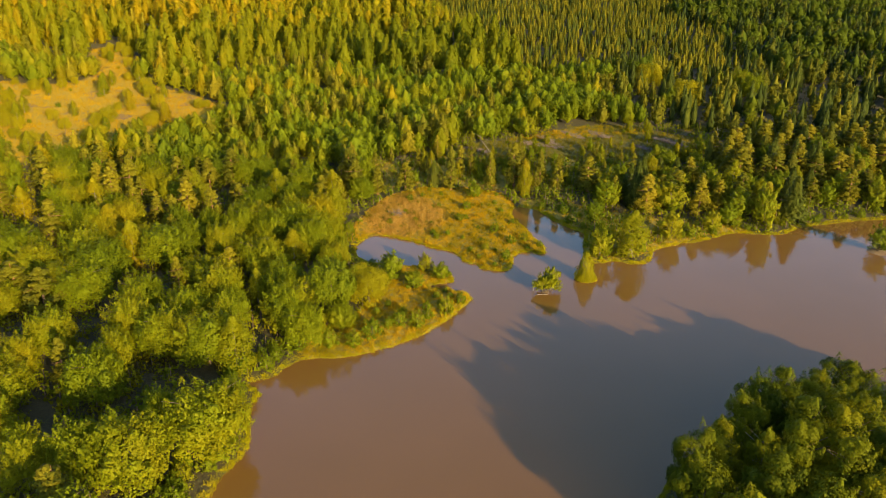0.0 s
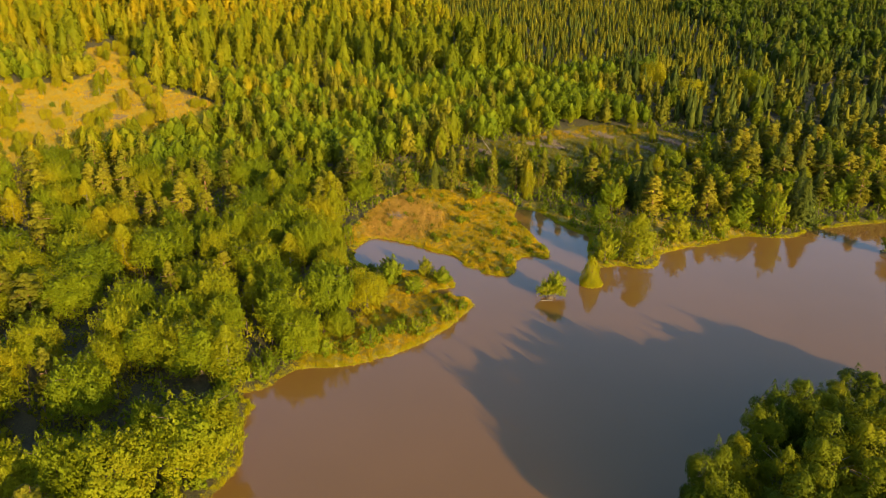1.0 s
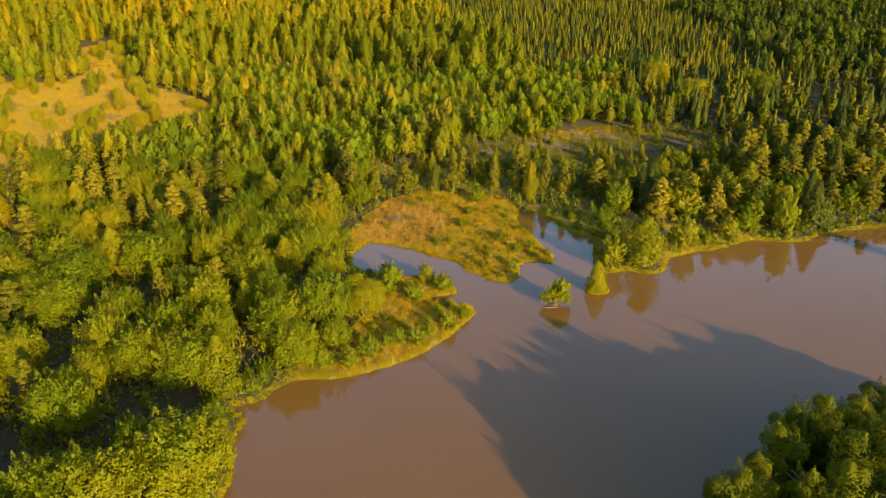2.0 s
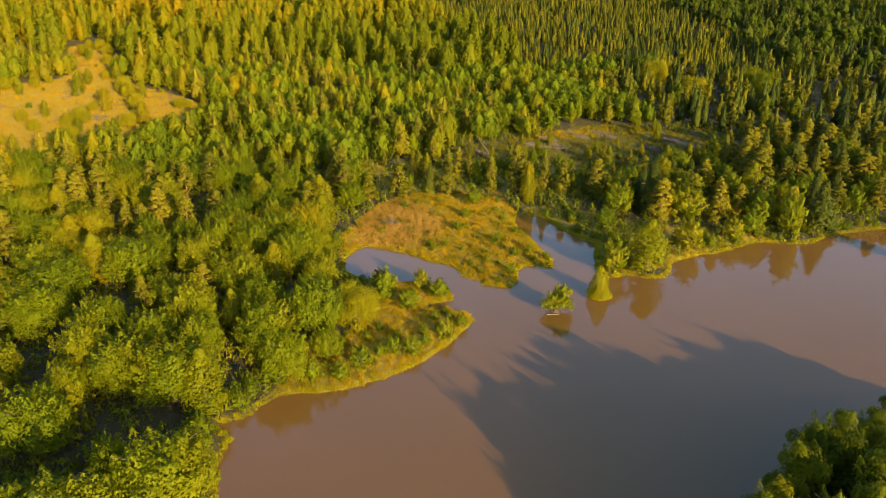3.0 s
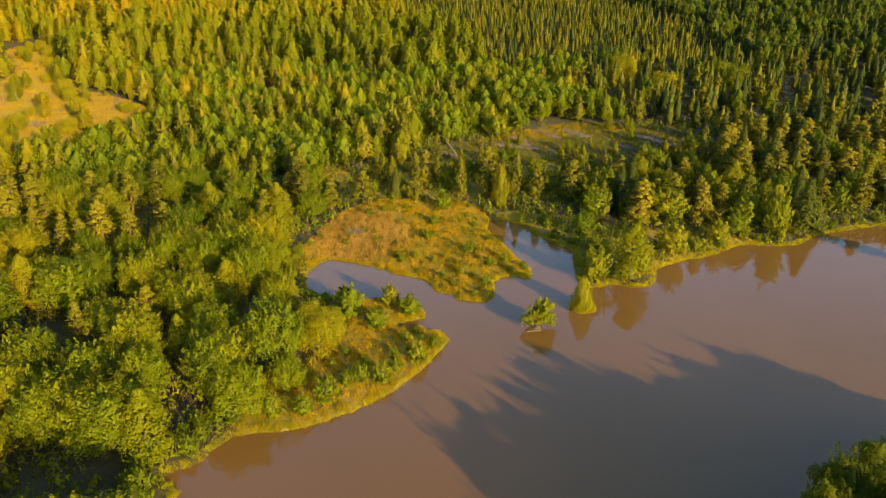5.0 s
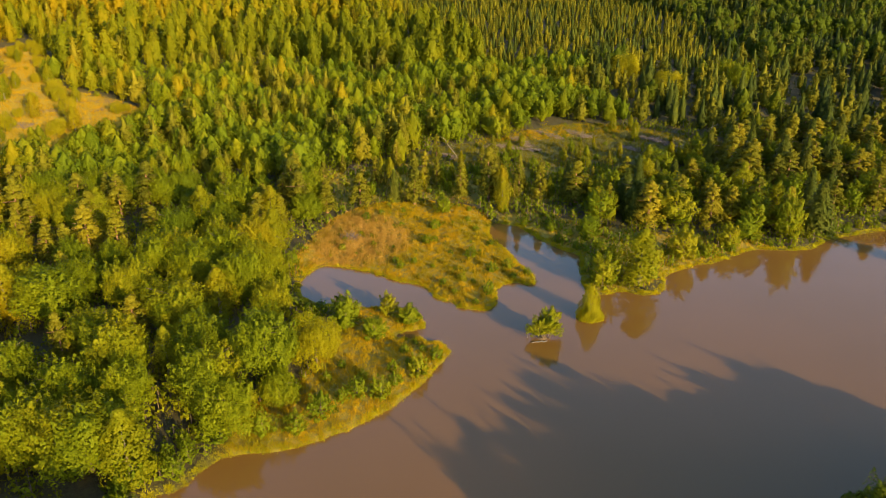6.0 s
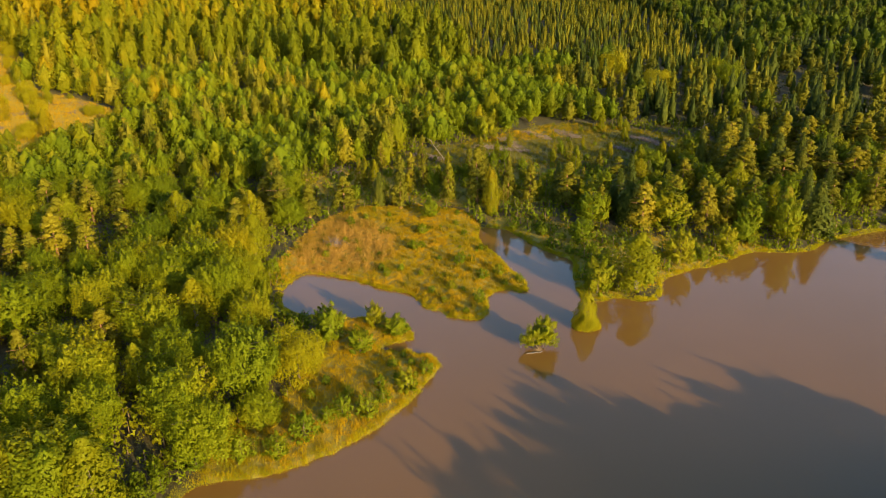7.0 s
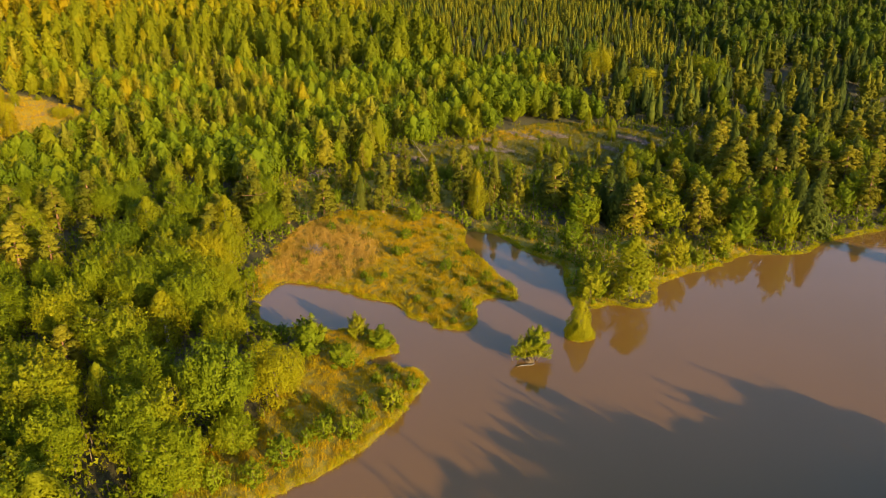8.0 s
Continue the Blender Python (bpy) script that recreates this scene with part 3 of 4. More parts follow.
# trees that stand apart: kind, x, y, height, crown radius, label
KEYED = [
    ("young_birch", 35.2, 136.2, 6.6, 2.2, "compact yellow-green birch on a tiny grassy islet"),
    ("broadleaf_tree", 40.8, 147.8, 7.6, 3.2, "dark green young tree on the point of the bank"),
    ("birch_tree", 48.4, 148.8, 11.2, 5.0, "large pale birch leaning over the lake bank"),
    ("broadleaf_tree", 61.0, 159.0, 8.0, 3.6, "bushy green tree on the grassy lake bank"),
    ("broadleaf_tree", 44.5, 171.0, 6.0, 3.0, "rounded green bush above the inlet"),
    ("broadleaf_tree", 73.0, 164.0, 6.2, 2.8, "low green bush on the lake bank"),
    ("pine_tree", 19.2, 197.2, 11.4, 2.2, "slim pine with bare orange stem behind the meadow"),
    ("pine_tree", 7.6, 195.6, 13.4, 3.0, "tall orange-stemmed pine behind the meadow"),
    ("pine_tree", 26.1, 197.0, 14.0, 3.6, "broad pine behind the meadow"),
    ("pine_tree", 34.0, 198.5, 11.4, 2.1, "slim pine beside the inlet"),
    ("pine_tree", 38.6, 195.0, 10.6, 2.5, "slim pine beside the inlet"),
    ("spruce_tree", 45.7, 196.6, 10.0, 2.4, ""),
    ("spruce_tree", 2.8, 198.5, 8.2, 2.6, ""),
    ("spruce_tree", 57.9, 181.0, 13.4, 4.0, "large pale green spruce above the lake bank"),
    ("birch_tree", 28.6, 191.0, 10.6, 2.5, ""),
    ("pine_tree", -5.5, 195.5, 8.8, 3.6, "spreading low pine at the meadow's edge"),
    ("broadleaf_tree", 14.2, 189.5, 4.6, 2.4, ""),
    ("birch_tree", 78.4, 242.8, 7.1, 1.5, ""),
    ("birch_tree", 75.1, 255.2, 6.4, 1.6, ""),
    ("broadleaf_tree", -7.0, 135.5, 7.0, 3.1, "green bush on the grassy spit beside the pool"),
    ("broadleaf_tree", 0.2, 139.6, 5.0, 1.9, "small green bush on the tip of the spit"),
    ("broadleaf_tree", 3.7, 136.4, 4.2, 2.3, "low spreading bush on the tip of the spit"),
    ("broadleaf_tree", -2.3, 131.6, 4.6, 2.4, "green bush in the long grass of the spit"),
    ("willow_tree", -11.2, 124.4, 8.6, 4.2, "round fine-leaved yellow willow on the grassy spit"),
    ("oak_tree", -18.0, 120.0, 12.6, 5.4, ""),
    ("oak_tree", -25.0, 112.2, 11.0, 5.0, ""),
    ("oak_tree", -21.5, 107.6, 9.0, 4.4, ""),
    ("oak_tree", -15.5, 113.4, 6.0, 3.0, ""),
    ("birch_tree", -32.8, 122.0, 8.8, 2.3, "pale yellow birch standing in a gap of the wood"),
    ("oak_tree", -30.9, 77.4, 11.5, 6.6, "huge domed oak leaning over the lake shore"),
    ("oak_tree", -39.0, 70.3, 11.0, 6.2, ""),
    ("oak_tree", -51.0, 88.6, 11.0, 5.2, "bright green spreading oak beside a shaded hollow"),
    ("oak_tree", -37.0, 101.0, 11.0, 6.4, "wide oak with closed yellow-green crown above the shore"),
    ("oak_tree", -45.0, 103.5, 10.5, 5.2, ""),
    ("birch_tree", -31.6, 99.0, 10.5, 3.6, "broad yellow birch at the edge of the oak wood"),
    ("oak_tree", -40.1, 122.6, 11.0, 5.6, ""),
    ("oak_tree", -34.6, 136.0, 10.5, 5.6, ""),
    ("oak_tree", -68.0, 133.4, 11.0, 7.0, "wide flat-topped oak of golden green foliage"),
    ("oak_tree", -66.8, 121.5, 10.0, 5.8, ""),
    ("pine_tree", -72.3, 117.8, 11.0, 5.2, "broad orange-tinged pine with layered boughs"),
    ("oak_tree", -56.3, 140.9, 11.0, 6.4, ""),
    ("oak_tree", -80.5, 131.6, 10.5, 5.6, ""),
    ("oak_tree", -64.5, 103.5, 10.0, 4.6, ""),
    ("oak_tree", -66.5, 95.0, 9.5, 4.2, ""),
    ("oak_tree", -51.5, 98.6, 9.0, 3.6, ""),
    ("oak_tree", -52.5, 108.0, 10.5, 4.6, ""),
    ("oak_tree", -43.6, 113.0, 9.5, 4.6, ""),
    ("oak_tree", -35.6, 112.0, 9.5, 3.8, ""),
    ("oak_tree", -46.5, 71.4, 9.5, 4.0, ""),
    ("oak_tree", -52.5, 70.4, 9.5, 4.0, ""),
    ("pine_tree", -49.7, 126.8, 9.5, 2.2, "slim pale pine rising between oaks"),
    ("pine_tree", -58.3, 94.2, 9.5, 2.4, "slim pale pine rising beside a shaded hollow"),
    ("oak_tree", -54.1, 117.6, 10.0, 4.6, ""),
    ("oak_tree", -38.6, 81.6, 8.0, 2.6, ""),
    ("oak_tree", -44.6, 144.8, 10.5, 5.0, ""),
    ("birch_tree", -64.4, 142.5, 11.0, 3.2, ""),
    ("willow_tree", 100.9, 325.4, 11.9, 6.2, "pale grey-green rounded willow rising out of the wood"),
    ("willow_tree", 107.2, 292.9, 11.3, 6.2, "pale grey-green rounded willow rising out of the wood"),
    ("oak_tree", 138.0, 314.0, 11.3, 5.6, "bright green broadleaf tree among dark conifers"),
    ("oak_tree", 138.0, 300.0, 12.5, 5.4, "bright green broadleaf tree among dark conifers"),
    ("broadleaf_tree", 36.5, 249.5, 9.0, 4.6, "round yellow-green bush at the edge of the felled ground"),
    ("spruce_tree", 101.0, 214.0, 13.0, 3.4, ""),
    ("broadleaf_tree", 87.5, 167.0, 12.5, 3.6, ""),
    ("broadleaf_tree", 78.5, 167.6, 7.0, 3.0, ""),
    ("pine_tree", 73.0, 174.0, 11.0, 3.4, "brown-green pine above the lake bank"),
    ("broadleaf_tree", 109.0, 151.2, 7.0, 3.0, "dark green tree on a small islet in the lake"),
]


def lake_tree(x, y):
    g = np.random.default_rng(41)
    ob = new("broadleaf_tree")
    ob.matrix_basis = pose(x, y, -0.3)
    stems = [((0.9, 0, 0), (1.4, 0.2, 5.2)), ((0.5, 0.2, 0), (0.2, 0.5, 4.0)), ((0, 0, 0), (-1.2, 0.3, 4.6)), ((-0.3, 0.2, 0), (-2.4, -0.2, 3.4)), ((0.2, -0.3, 0), (-0.9, -0.8, 2.9)), ((0.9, -0.3, 0), (2.4, -0.4, 3.0))]
    trunk = None
    for p, q in stems:
        p, q = np.array(p), np.array(q)
        f = np.linspace(0, 1, 6)[:, None]
        pts = p + (q - p) * f + g.normal(scale=0.07, size=(6, 3)) * f
        mesh = face_mesh("stem", *tube(pts, np.linspace(0.1, 0.025, 6), 6), [BARK])
        if trunk is None:
            trunk = part("trunk", mesh, ob)
        else:
            part("stem", mesh, trunk)
    heads = [(1.2, 0.1, 2.9, 2.1, 3.1, 6500), (0.1, 0.2, 2.2, 2.0, 2.2, 4200), (-1.2, 0.1, 1.7, 1.5, 1.7, 2000), (-1.3, 0.3, 3.9, 0.7, 1.1, 260), (-2.3, -0.1, 2.4, 0.9, 1.0, 380), (2.3, -0.3, 1.5, 1.2, 1.5, 1000)]
    pieces = []
    for cx, cy, cz, rr, hh, k in heads:
        p, n, u, size = crown_tufted(2 * hh, rr, 0, 28, int(k * 1.5), 0.09, g)
        pieces.append(sprays(p + (cx, cy, max(cz - hh - 0.3, 0.25)), n, size, g, u, 0.7))
    part("crown", face_mesh("lake_tree_crown", *join(pieces), [SHRUB_LEAF]), ob)
    PLANTED.append((x, y, 3.0))
    tagged(ob, "small airy tree with several stems standing in the lake", "tree")


lake_tree(25.6, 130.2)
for kind, x, y, h, r, label in KEYED:
    plant(kind, x, y, h, r, label)
for x, y, h in [(4.4, 120.6, 3.8), (-1.3, 115.0, 3.6), (-4.8, 115.2, 3.4), (-9.6, 110.8, 4.2), (-12.7, 107.6, 3.6), (-14.8, 116.6, 3.2), (-17.2, 107.6, 4.0), (-7.3, 123.0, 1.6), (2.6, 126.4, 1.8), (17.5, 163.0, 2.7),
                (21.0, 156.5, 2.5), (9.0, 171.0, 2.4), (3.0, 160.0, 1.8), (24.5, 158.0, 2.6), (19.0, 147.5, 2.8), (14.5, 152.0, 2.0), (11.5, 180.0, 2.8), (-4.0, 186.0, 2.4)]:
    plant("shrub", x, y, h)


def scatter(x0, x1, y0, y1, step, jitter=0.42):
    xs, ys = np.arange(x0, x1, step), np.arange(y0, y1, step * 0.87)
    X, Y = np.meshgrid(xs, ys)
    X = X + (np.arange(len(ys)) % 2)[:, None] * step / 2
    X, Y = X.ravel(), Y.ravel()
    return X + rng.uniform(-jitter, jitter, X.shape) * step, Y + rng.uniform(-jitter, jitter, Y.shape) * step


# shaded gaps in the oak wood: x, y, radius
GLADES = [(-31.2, 130.0, 2.4), (-41.6, 93.6, 3.4), (-37.0, 91.0, 2.4), (-55.5, 81.0, 3.6), (-47.5, 82.5, 3.6), (-43.8, 87.0, 2.6), (-94.4, 160.5, 5.4), (-82.6, 164.1, 4.6), (-60.5, 114.0, 3.4), (-73.0, 108.5, 3.2), (-47.6, 119.0, 2.6), (-33.0, 117.0, 2.2),
          (-50.6, 184.7, 5.0), (-50.2, 153.4, 3.6), (-57.4, 131.0, 3.0), (-61.5, 98.6, 2.0), (-60.9, 173.8, 3.6), (-47.3, 194.0, 3.0), (-68.5, 155.0, 3.6), (-104.0, 178.0, 4.0), (-77.0, 146.0, 3.4), (-14.5, 136.0, 3.6), (-20.0, 130.5, 2.6)]


def clear_of(x, y, gap):
    ok = np.ones(len(x), bool)
    for px, py, pr in GLADES:
        ok &= np.hypot(x - px, y - py) > pr + 1.5
    for px, py, pr in PLANTED:
        ok &= np.hypot(x - px, y - py) > pr * 0.75 + gap
    return ok


def open_land(x, y, margin):
    """Dry land outside meadows and clearings."""
    ok = signed(x, y, SHORE) > margin
    for loop in (MEADOW, SCRUB, SPIT, EAST_BANK, WEST_CLEARING, MID_CLEARING):
        ok &= signed(x, y, loop) > 0.5
    return ok


def wood(box, step, margin, gap, kinds, limit=None):
    """Single trees over a stretch of the plan; kinds: name, share, lowest and highest height, girth."""
    x, y = scatter(*box, step)
    ok = open_land(x, y, margin) & clear_of(x, y, gap)
    if limit is not None:
        ok &= limit(x, y)
    names, shares = [k[0] for k in kinds], np.array([k[1] for k in kinds], float)
    for px, py in zip(x[ok], y[ok]):
        name, _, lo, hi, girth = kinds[rng.choice(len(kinds), p=shares / shares.sum())]
        h = rng.uniform(lo, hi)
        plant(name, px, py, h, h / FORMS[name][4] * FORMS[name][5] * girth * rng.uniform(0.85, 1.15))


def in_view(x, y):
    return (x > -0.58 * (y + 12) - 10) & (x < np.maximum(0.64 * (y + 10), 0.80 * (y - 36)) + 12)


# the oak wood on the west shore
wood((-115, -14, 42, 150), 8.0, 3.2, 2.4, [("oak_tree", 5.5, 7.5, 11.5, 0.95), ("birch_tree", 0.5, 8, 10.5, 1.25), ("pine_tree", 2.0, 8.5, 11.5, 1.45), ("broadleaf_tree", 0.8, 6, 9, 1.25)], in_view)
wood((-130, -14, 150, 205), 6.6, 3.0, 2.0, [("oak_tree", 4, 7, 10.5, 0.92), ("birch_tree", 0.8, 8, 11, 1.3), ("pine_tree", 3.2, 8, 12, 1.3), ("broadleaf_tree", 1.6, 6, 9.5, 1.2)], in_view)
# the mixed wood behind the east bank
wood((26, 140, 148, 196), 6.2, 3.2, 1.6, [("spruce_tree", 1.1, 8, 13, 1.45), ("pine_tree", 2.4, 7.5, 11.5, 1.4), ("broadleaf_tree", 4.2, 6, 10, 1.3), ("birch_tree", 1.2, 7, 10.5, 1.3)],
     lambda x, y: in_view(x, y) & (signed(x, y, EAST_BANK) > 2.2))
wood((92, 150, 192, 236), 6.4, 3.2, 1.6, [("spruce_tree", 1.6, 9.5, 13.5, 1.25), ("pine_tree", 2.6, 9.5, 13, 1.4), ("broadleaf_tree", 1.4, 8, 11, 1.2)],
     lambda x, y: in_view(x, y) & (signed(x, y, MID_CLEARING) > 1.5))
wood((26, 92, 197, 226), 5.8, 3.2, 1.6, [("spruce_tree", 1.2, 6, 10, 1.5), ("pine_tree", 2.4, 6, 9.5, 1.45), ("broadleaf_tree", 3.6, 5, 7.5, 1.35), ("birch_tree", 1.0, 6, 9, 1.3)],
     lambda x, y: in_view(x, y) & (signed(x, y, EAST_BANK) > 2.2) & (signed(x, y, MID_CLEARING) > 2.0))
# alders on the near bank; their tops follow one uneven skyline across the sun's way: distance across it, reach of the shadow
SKYLINE = [(45, 34), (50, 52), (52, 71), (54.5, 84), (57.2, 92.5), (62.4, 98.5), (64.0, 90), (67.8, 84), (71.5, 90), (74.5, 94), (76.5, 88), (80.5, 98), (86.0, 93), (89.5, 82), (94, 70), (101, 67), (104, 80), (112, 73), (114, 60), (118, 45)]


def alder(x, y, r, label="tall lakeside alder with sunlit upper crown on the near bank", top=14.5):
    turn = radians(SUN_TURN)
    across, along = x * math.cos(turn) + y * math.sin(turn), y * math.cos(turn) - x * math.sin(turn)
    reach = min(np.interp(across + q * r, *zip(*SKYLINE)) for q in (-0.4, 0, 0.4))
    h = (reach - along + 2.5) * math.tan(radians(SUN_ELEVATION))
    if h > 5.5:
        plant("alder_tree", x, y, min(h, top), r * min(1, h / 9), label=label)


for x, y, r in [(33.2, 58.6, 3.8), (34.4, 65.0, 3.2), (44.4, 74.0, 3.8), (47.4, 77.4, 3.4), (51.4, 78.6, 3.6), (50.4, 69.6, 4.4), (53.4, 66.4, 4.2), (46.5, 63.4, 4.0), (42.8, 65.0, 2.8), (51.4, 61.2, 4.2), (57.0, 67.0, 4.4),
                (45.6, 54.6, 4.2), (41.6, 58.6, 4.0), (38.6, 67.5, 3.6), (36.0, 53.0, 4.2), (72.5, 77.0, 4.2), (78.5, 76.0, 4.2), (84.0, 74.5, 4.2), (90.0, 67.6, 4.0)]:
    alder(x, y, r)
for x, y, h, r in [(64.6, 86.0, 10.0, 4.2), (59.6, 84.5, 8.6, 3.6), (66.8, 83.0, 9.6, 3.8)]:
    plant("alder_tree", x, y, h, r, label="broad yellow-green alder at the point of the near bank")
nx, ny = scatter(26, 104, 10, 90, 6.4)
ok = (signed(nx, ny, SHORE) > 2.0) & clear_of(nx, ny, 1.4)
for x, y in zip(nx[ok], ny[ok]):
    alder(x, y, rng.uniform(3.2, 4.4), LABELS["alder_tree"][0], 13.5)


# scattered young trees and bushes on the scrub behind the meadow, in the clearings and on the meadow
def sprinkle(loop, step, kinds, share):
    lo, hi = loop.min(0), loop.max(0)
    x, y = scatter(lo[0], hi[0], lo[1], hi[1], step)
    ok = (signed(x, y, loop) < 0) & (signed(x, y, SHORE) > 0.9) & (rng.uniform(size=len(x)) < share) & clear_of(x, y, 0.3)
    for px, py in zip(x[ok], y[ok]):
        name, _, low, high, girth = kinds[rng.choice(len(kinds), p=np.array([k[1] for k in kinds]) / sum(k[1] for k in kinds))]
        h = rng.uniform(low, high)
        plant(name, px, py, h, h / FORMS[name][4] * FORMS[name][5] * girth)


sprinkle(SCRUB, 4.2, [("shrub", 5, 1.5, 3.2, 1.0), ("pine_tree", 2, 5, 9.5, 0.9), ("broadleaf_tree", 1.5, 3.5, 6, 0.9), ("birch_tree", 1, 4, 8, 0.9)], 0.62)
sprinkle(MID_CLEARING, 5.0, [("shrub", 5, 0.8, 1.8, 1.0), ("birch_tree", 1, 3, 6, 0.8), ("broadleaf_tree", 0.8, 2.5, 5, 0.8)], 0.4)
sprinkle(WEST_CLEARING, 6.0, [("shrub", 1, 1.2, 3.0, 1.1), ("willow_tree", 3.0, 3.0, 7.0, 0.9), ("birch_tree", 1.6, 5, 9, 1.2)], 0.34)
sprinkle(MEADOW, 4.0, [("shrub", 1, 0.7, 1.7, 1.1)], 0.35)
sprinkle(SPIT, 3.6, [("shrub", 3, 1.2, 2.6, 1.0), ("broadleaf_tree", 0.4, 3, 4, 0.9)], 0.35)

# bushes along the foot of the wood
for step, lo, hi, test in ((2.7, 2.0, 4.2, lambda x, y, d: (x < -9) & (d > 2.2) & (d < 5.5)), (3.4, 1.6, 3.4, lambda x, y, d: (x > 27) & (y > 140) & (d > 1.2) & (d < 6) & (rng.uniform(size=len(x)) < 0.6))):
    x, y = scatter(-40, 128, 58, 192, step)
    ok = test(x, y, signed(x, y, SHORE)) & (signed(x, y, SPIT) > -1) & (signed(x, y, MEADOW) > 0)
    for px, py in zip(x[ok], y[ok]):
        plant("shrub", px, py, rng.uniform(lo, hi))


# ---- far woods, too many to count: joined ----
def woodland(name, label, kinds, x, y, tint=0.0):
    """One stretch of wood; kinds: name, share, h range, girth, clumps, lobes, spray size; tint: shift of leaf tone,
    negative is darker.
    """
    global RAGGED
    templates, RAGGED = [], 0.28
    for kind, share, lo, hi, girth, clumps, lobes, size in kinds:
        for v in range(6):
            g = np.random.default_rng(500 + v + sum(map(ord, kind + name)))
            h0, r0 = FORMS[kind][4], FORMS[kind][5] * girth
            templates.append((kind, share / 6, lo / h0, hi / h0, join([form_arrays(kind, g, h0, r0, clumps, lobes, size, 0.6)] + ([heart_arrays(kind, g, h0, r0, 0.46, *((8, 9) if clumps > 400 else (6, 7)))] if kind != "shrub" else [])), tube([(0, 0, -0.5), (0, 0, h0 * 0.85)], [0.2, 0.06], 3)))
    RAGGED = 0.75
    p = np.array([t[1] for t in templates])
    lie = 0.5 * np.sin(x * 0.11 + 2 * np.sin(y * 0.06)) + 0.5 * np.sin(y * 0.13 + 1.7 * np.sin(x * 0.07 + 1)) + rng.normal(scale=0.45, size=len(x))
    rank = (np.argsort(np.argsort(lie)) + 0.5) / len(x)
    pick = np.searchsorted(np.cumsum(p / p.sum()), rank).clip(0, len(p) - 1)
    block = pick // 6
    pick = block * 6 + rng.integers(0, 6, len(x))
    tall = 1 + 0.16 * np.sin(x * 0.09 + 1.1 * np.sin(y * 0.05 + 2)) * np.sin(y * 0.08 + 0.4)
    z = ground_height(x, y)
    leaves, bark = [k for k in dict.fromkeys(FORMS[t[0]][1] for t in templates)], [k for k in dict.fromkeys(FORMS[t[0]][2] for t in templates)]
    V, Q, S, T, TV, TQ, TS, n, tn = [], [], [], [], [], [], [], 0, 0
    for i, (kind, _, lo, hi, (v, q), (tv, tq)) in enumerate(templates):
        at = np.nonzero(pick == i)[0]
        if not len(at):
            continue
        s = rng.uniform(lo, hi, len(at)) * tall[at]
        # random tone per tree, plus the stand's tint, rising westward towards the tip colour
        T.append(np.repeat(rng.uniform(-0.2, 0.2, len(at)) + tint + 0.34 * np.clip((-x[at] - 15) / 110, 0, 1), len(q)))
        w = s * rng.uniform(0.85, 1.15, len(at))
        a = rng.uniform(0, 2 * np.pi, len(at))
        for src, quads, outv, outq, outs, slot, base in ((v, q, V, Q, S, leaves.index(FORMS[kind][1]), n), (tv, tq, TV, TQ, TS, bark.index(FORMS[kind][2]), tn)):
            X = (src[None, :, 0] * np.cos(a)[:, None] - src[None, :, 1] * np.sin(a)[:, None]) * w[:, None] + x[at][:, None]
            Y = (src[None, :, 0] * np.sin(a)[:, None] + src[None, :, 1] * np.cos(a)[:, None]) * w[:, None] + y[at][:, None]
            Z = src[None, :, 2] * s[:, None] + z[at][:, None]
            outv.append(np.stack([X, Y, Z], -1).reshape(-1, 3))
            outq.append((quads[None] + (np.arange(len(at)) * len(src))[:, None, None]).reshape(-1, quads.shape[1]) + base)
            outs.append(np.full(len(at) * len(quads), slot))
        n += len(v) * len(at)
        tn += len(tv) * len(at)
    ob = new(name, face_mesh(name, np.concatenate(V), np.concatenate(Q), leaves, np.concatenate(S)))
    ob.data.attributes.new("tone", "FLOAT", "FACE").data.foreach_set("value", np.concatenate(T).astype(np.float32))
    tagged(ob, label, "woodland", kind="stuff")
    part("trunks", face_mesh(name + "_trunks", np.concatenate(TV), np.concatenate(TQ), bark, np.concatenate(TS)), ob)
    return len(x)


def stand(box, step, where):
    x, y = scatter(*box, step)
    ok = in_view(x, y) & where(x, y)
    x, y = x[ok], y[ok]
    ok = open_land(x, y, 3)
    for px, py, pr in PLANTED:
        ok &= np.hypot(x - px, y - py) > pr * 0.7 + 1.2
    return x[ok], y[ok]


def wave(x, y):
    return 9 * np.sin(x * 0.043 + 0.7) + 6 * np.sin(y * 0.07 + x * 0.02)


def poplars(x, y):
    return (y + wave(x, y) > 338 + 0.15 * np.maximum(-x - 100, 0)) & (x + 0.35 * wave(y, x) < 42 - 0.33 * np.maximum(y - 400, 0))


def plantation(x, y):
    return ~poplars(x, y) & (y + wave(x, y) > 352) & (x < 165 + 0.5 * wave(y, x) + 0.1 * (y - 350))


def conifers(x, y):
    return ~poplars(x, y) & ~plantation(x, y) & (x + wave(y, x) > 62 + 0.3 * (y - 230))


def mixed(x, y):
    return ~poplars(x, y) & ~plantation(x, y) & ~conifers(x, y)


# shaded rides and hollows between the far stands: ends and half width
RIDES = [(112, 342, 160, 352, 6), (196, 398, 300, 392, 7), (150, 300, 190, 330, 4.5), (176, 262, 226, 300, 4), (120, 262, 150, 276, 4)]


def off_rides(x, y):
    ok = np.ones(len(x), bool)
    for x0, y0, x1, y1, w in RIDES:
        t = np.clip(((x - x0) * (x1 - x0) + (y - y0) * (y1 - y0)) / ((x1 - x0) ** 2 + (y1 - y0) ** 2), 0, 1)
        ok &= np.hypot(x - x0 - t * (x1 - x0), y - y0 - t * (y1 - y0)) > w
    return ok


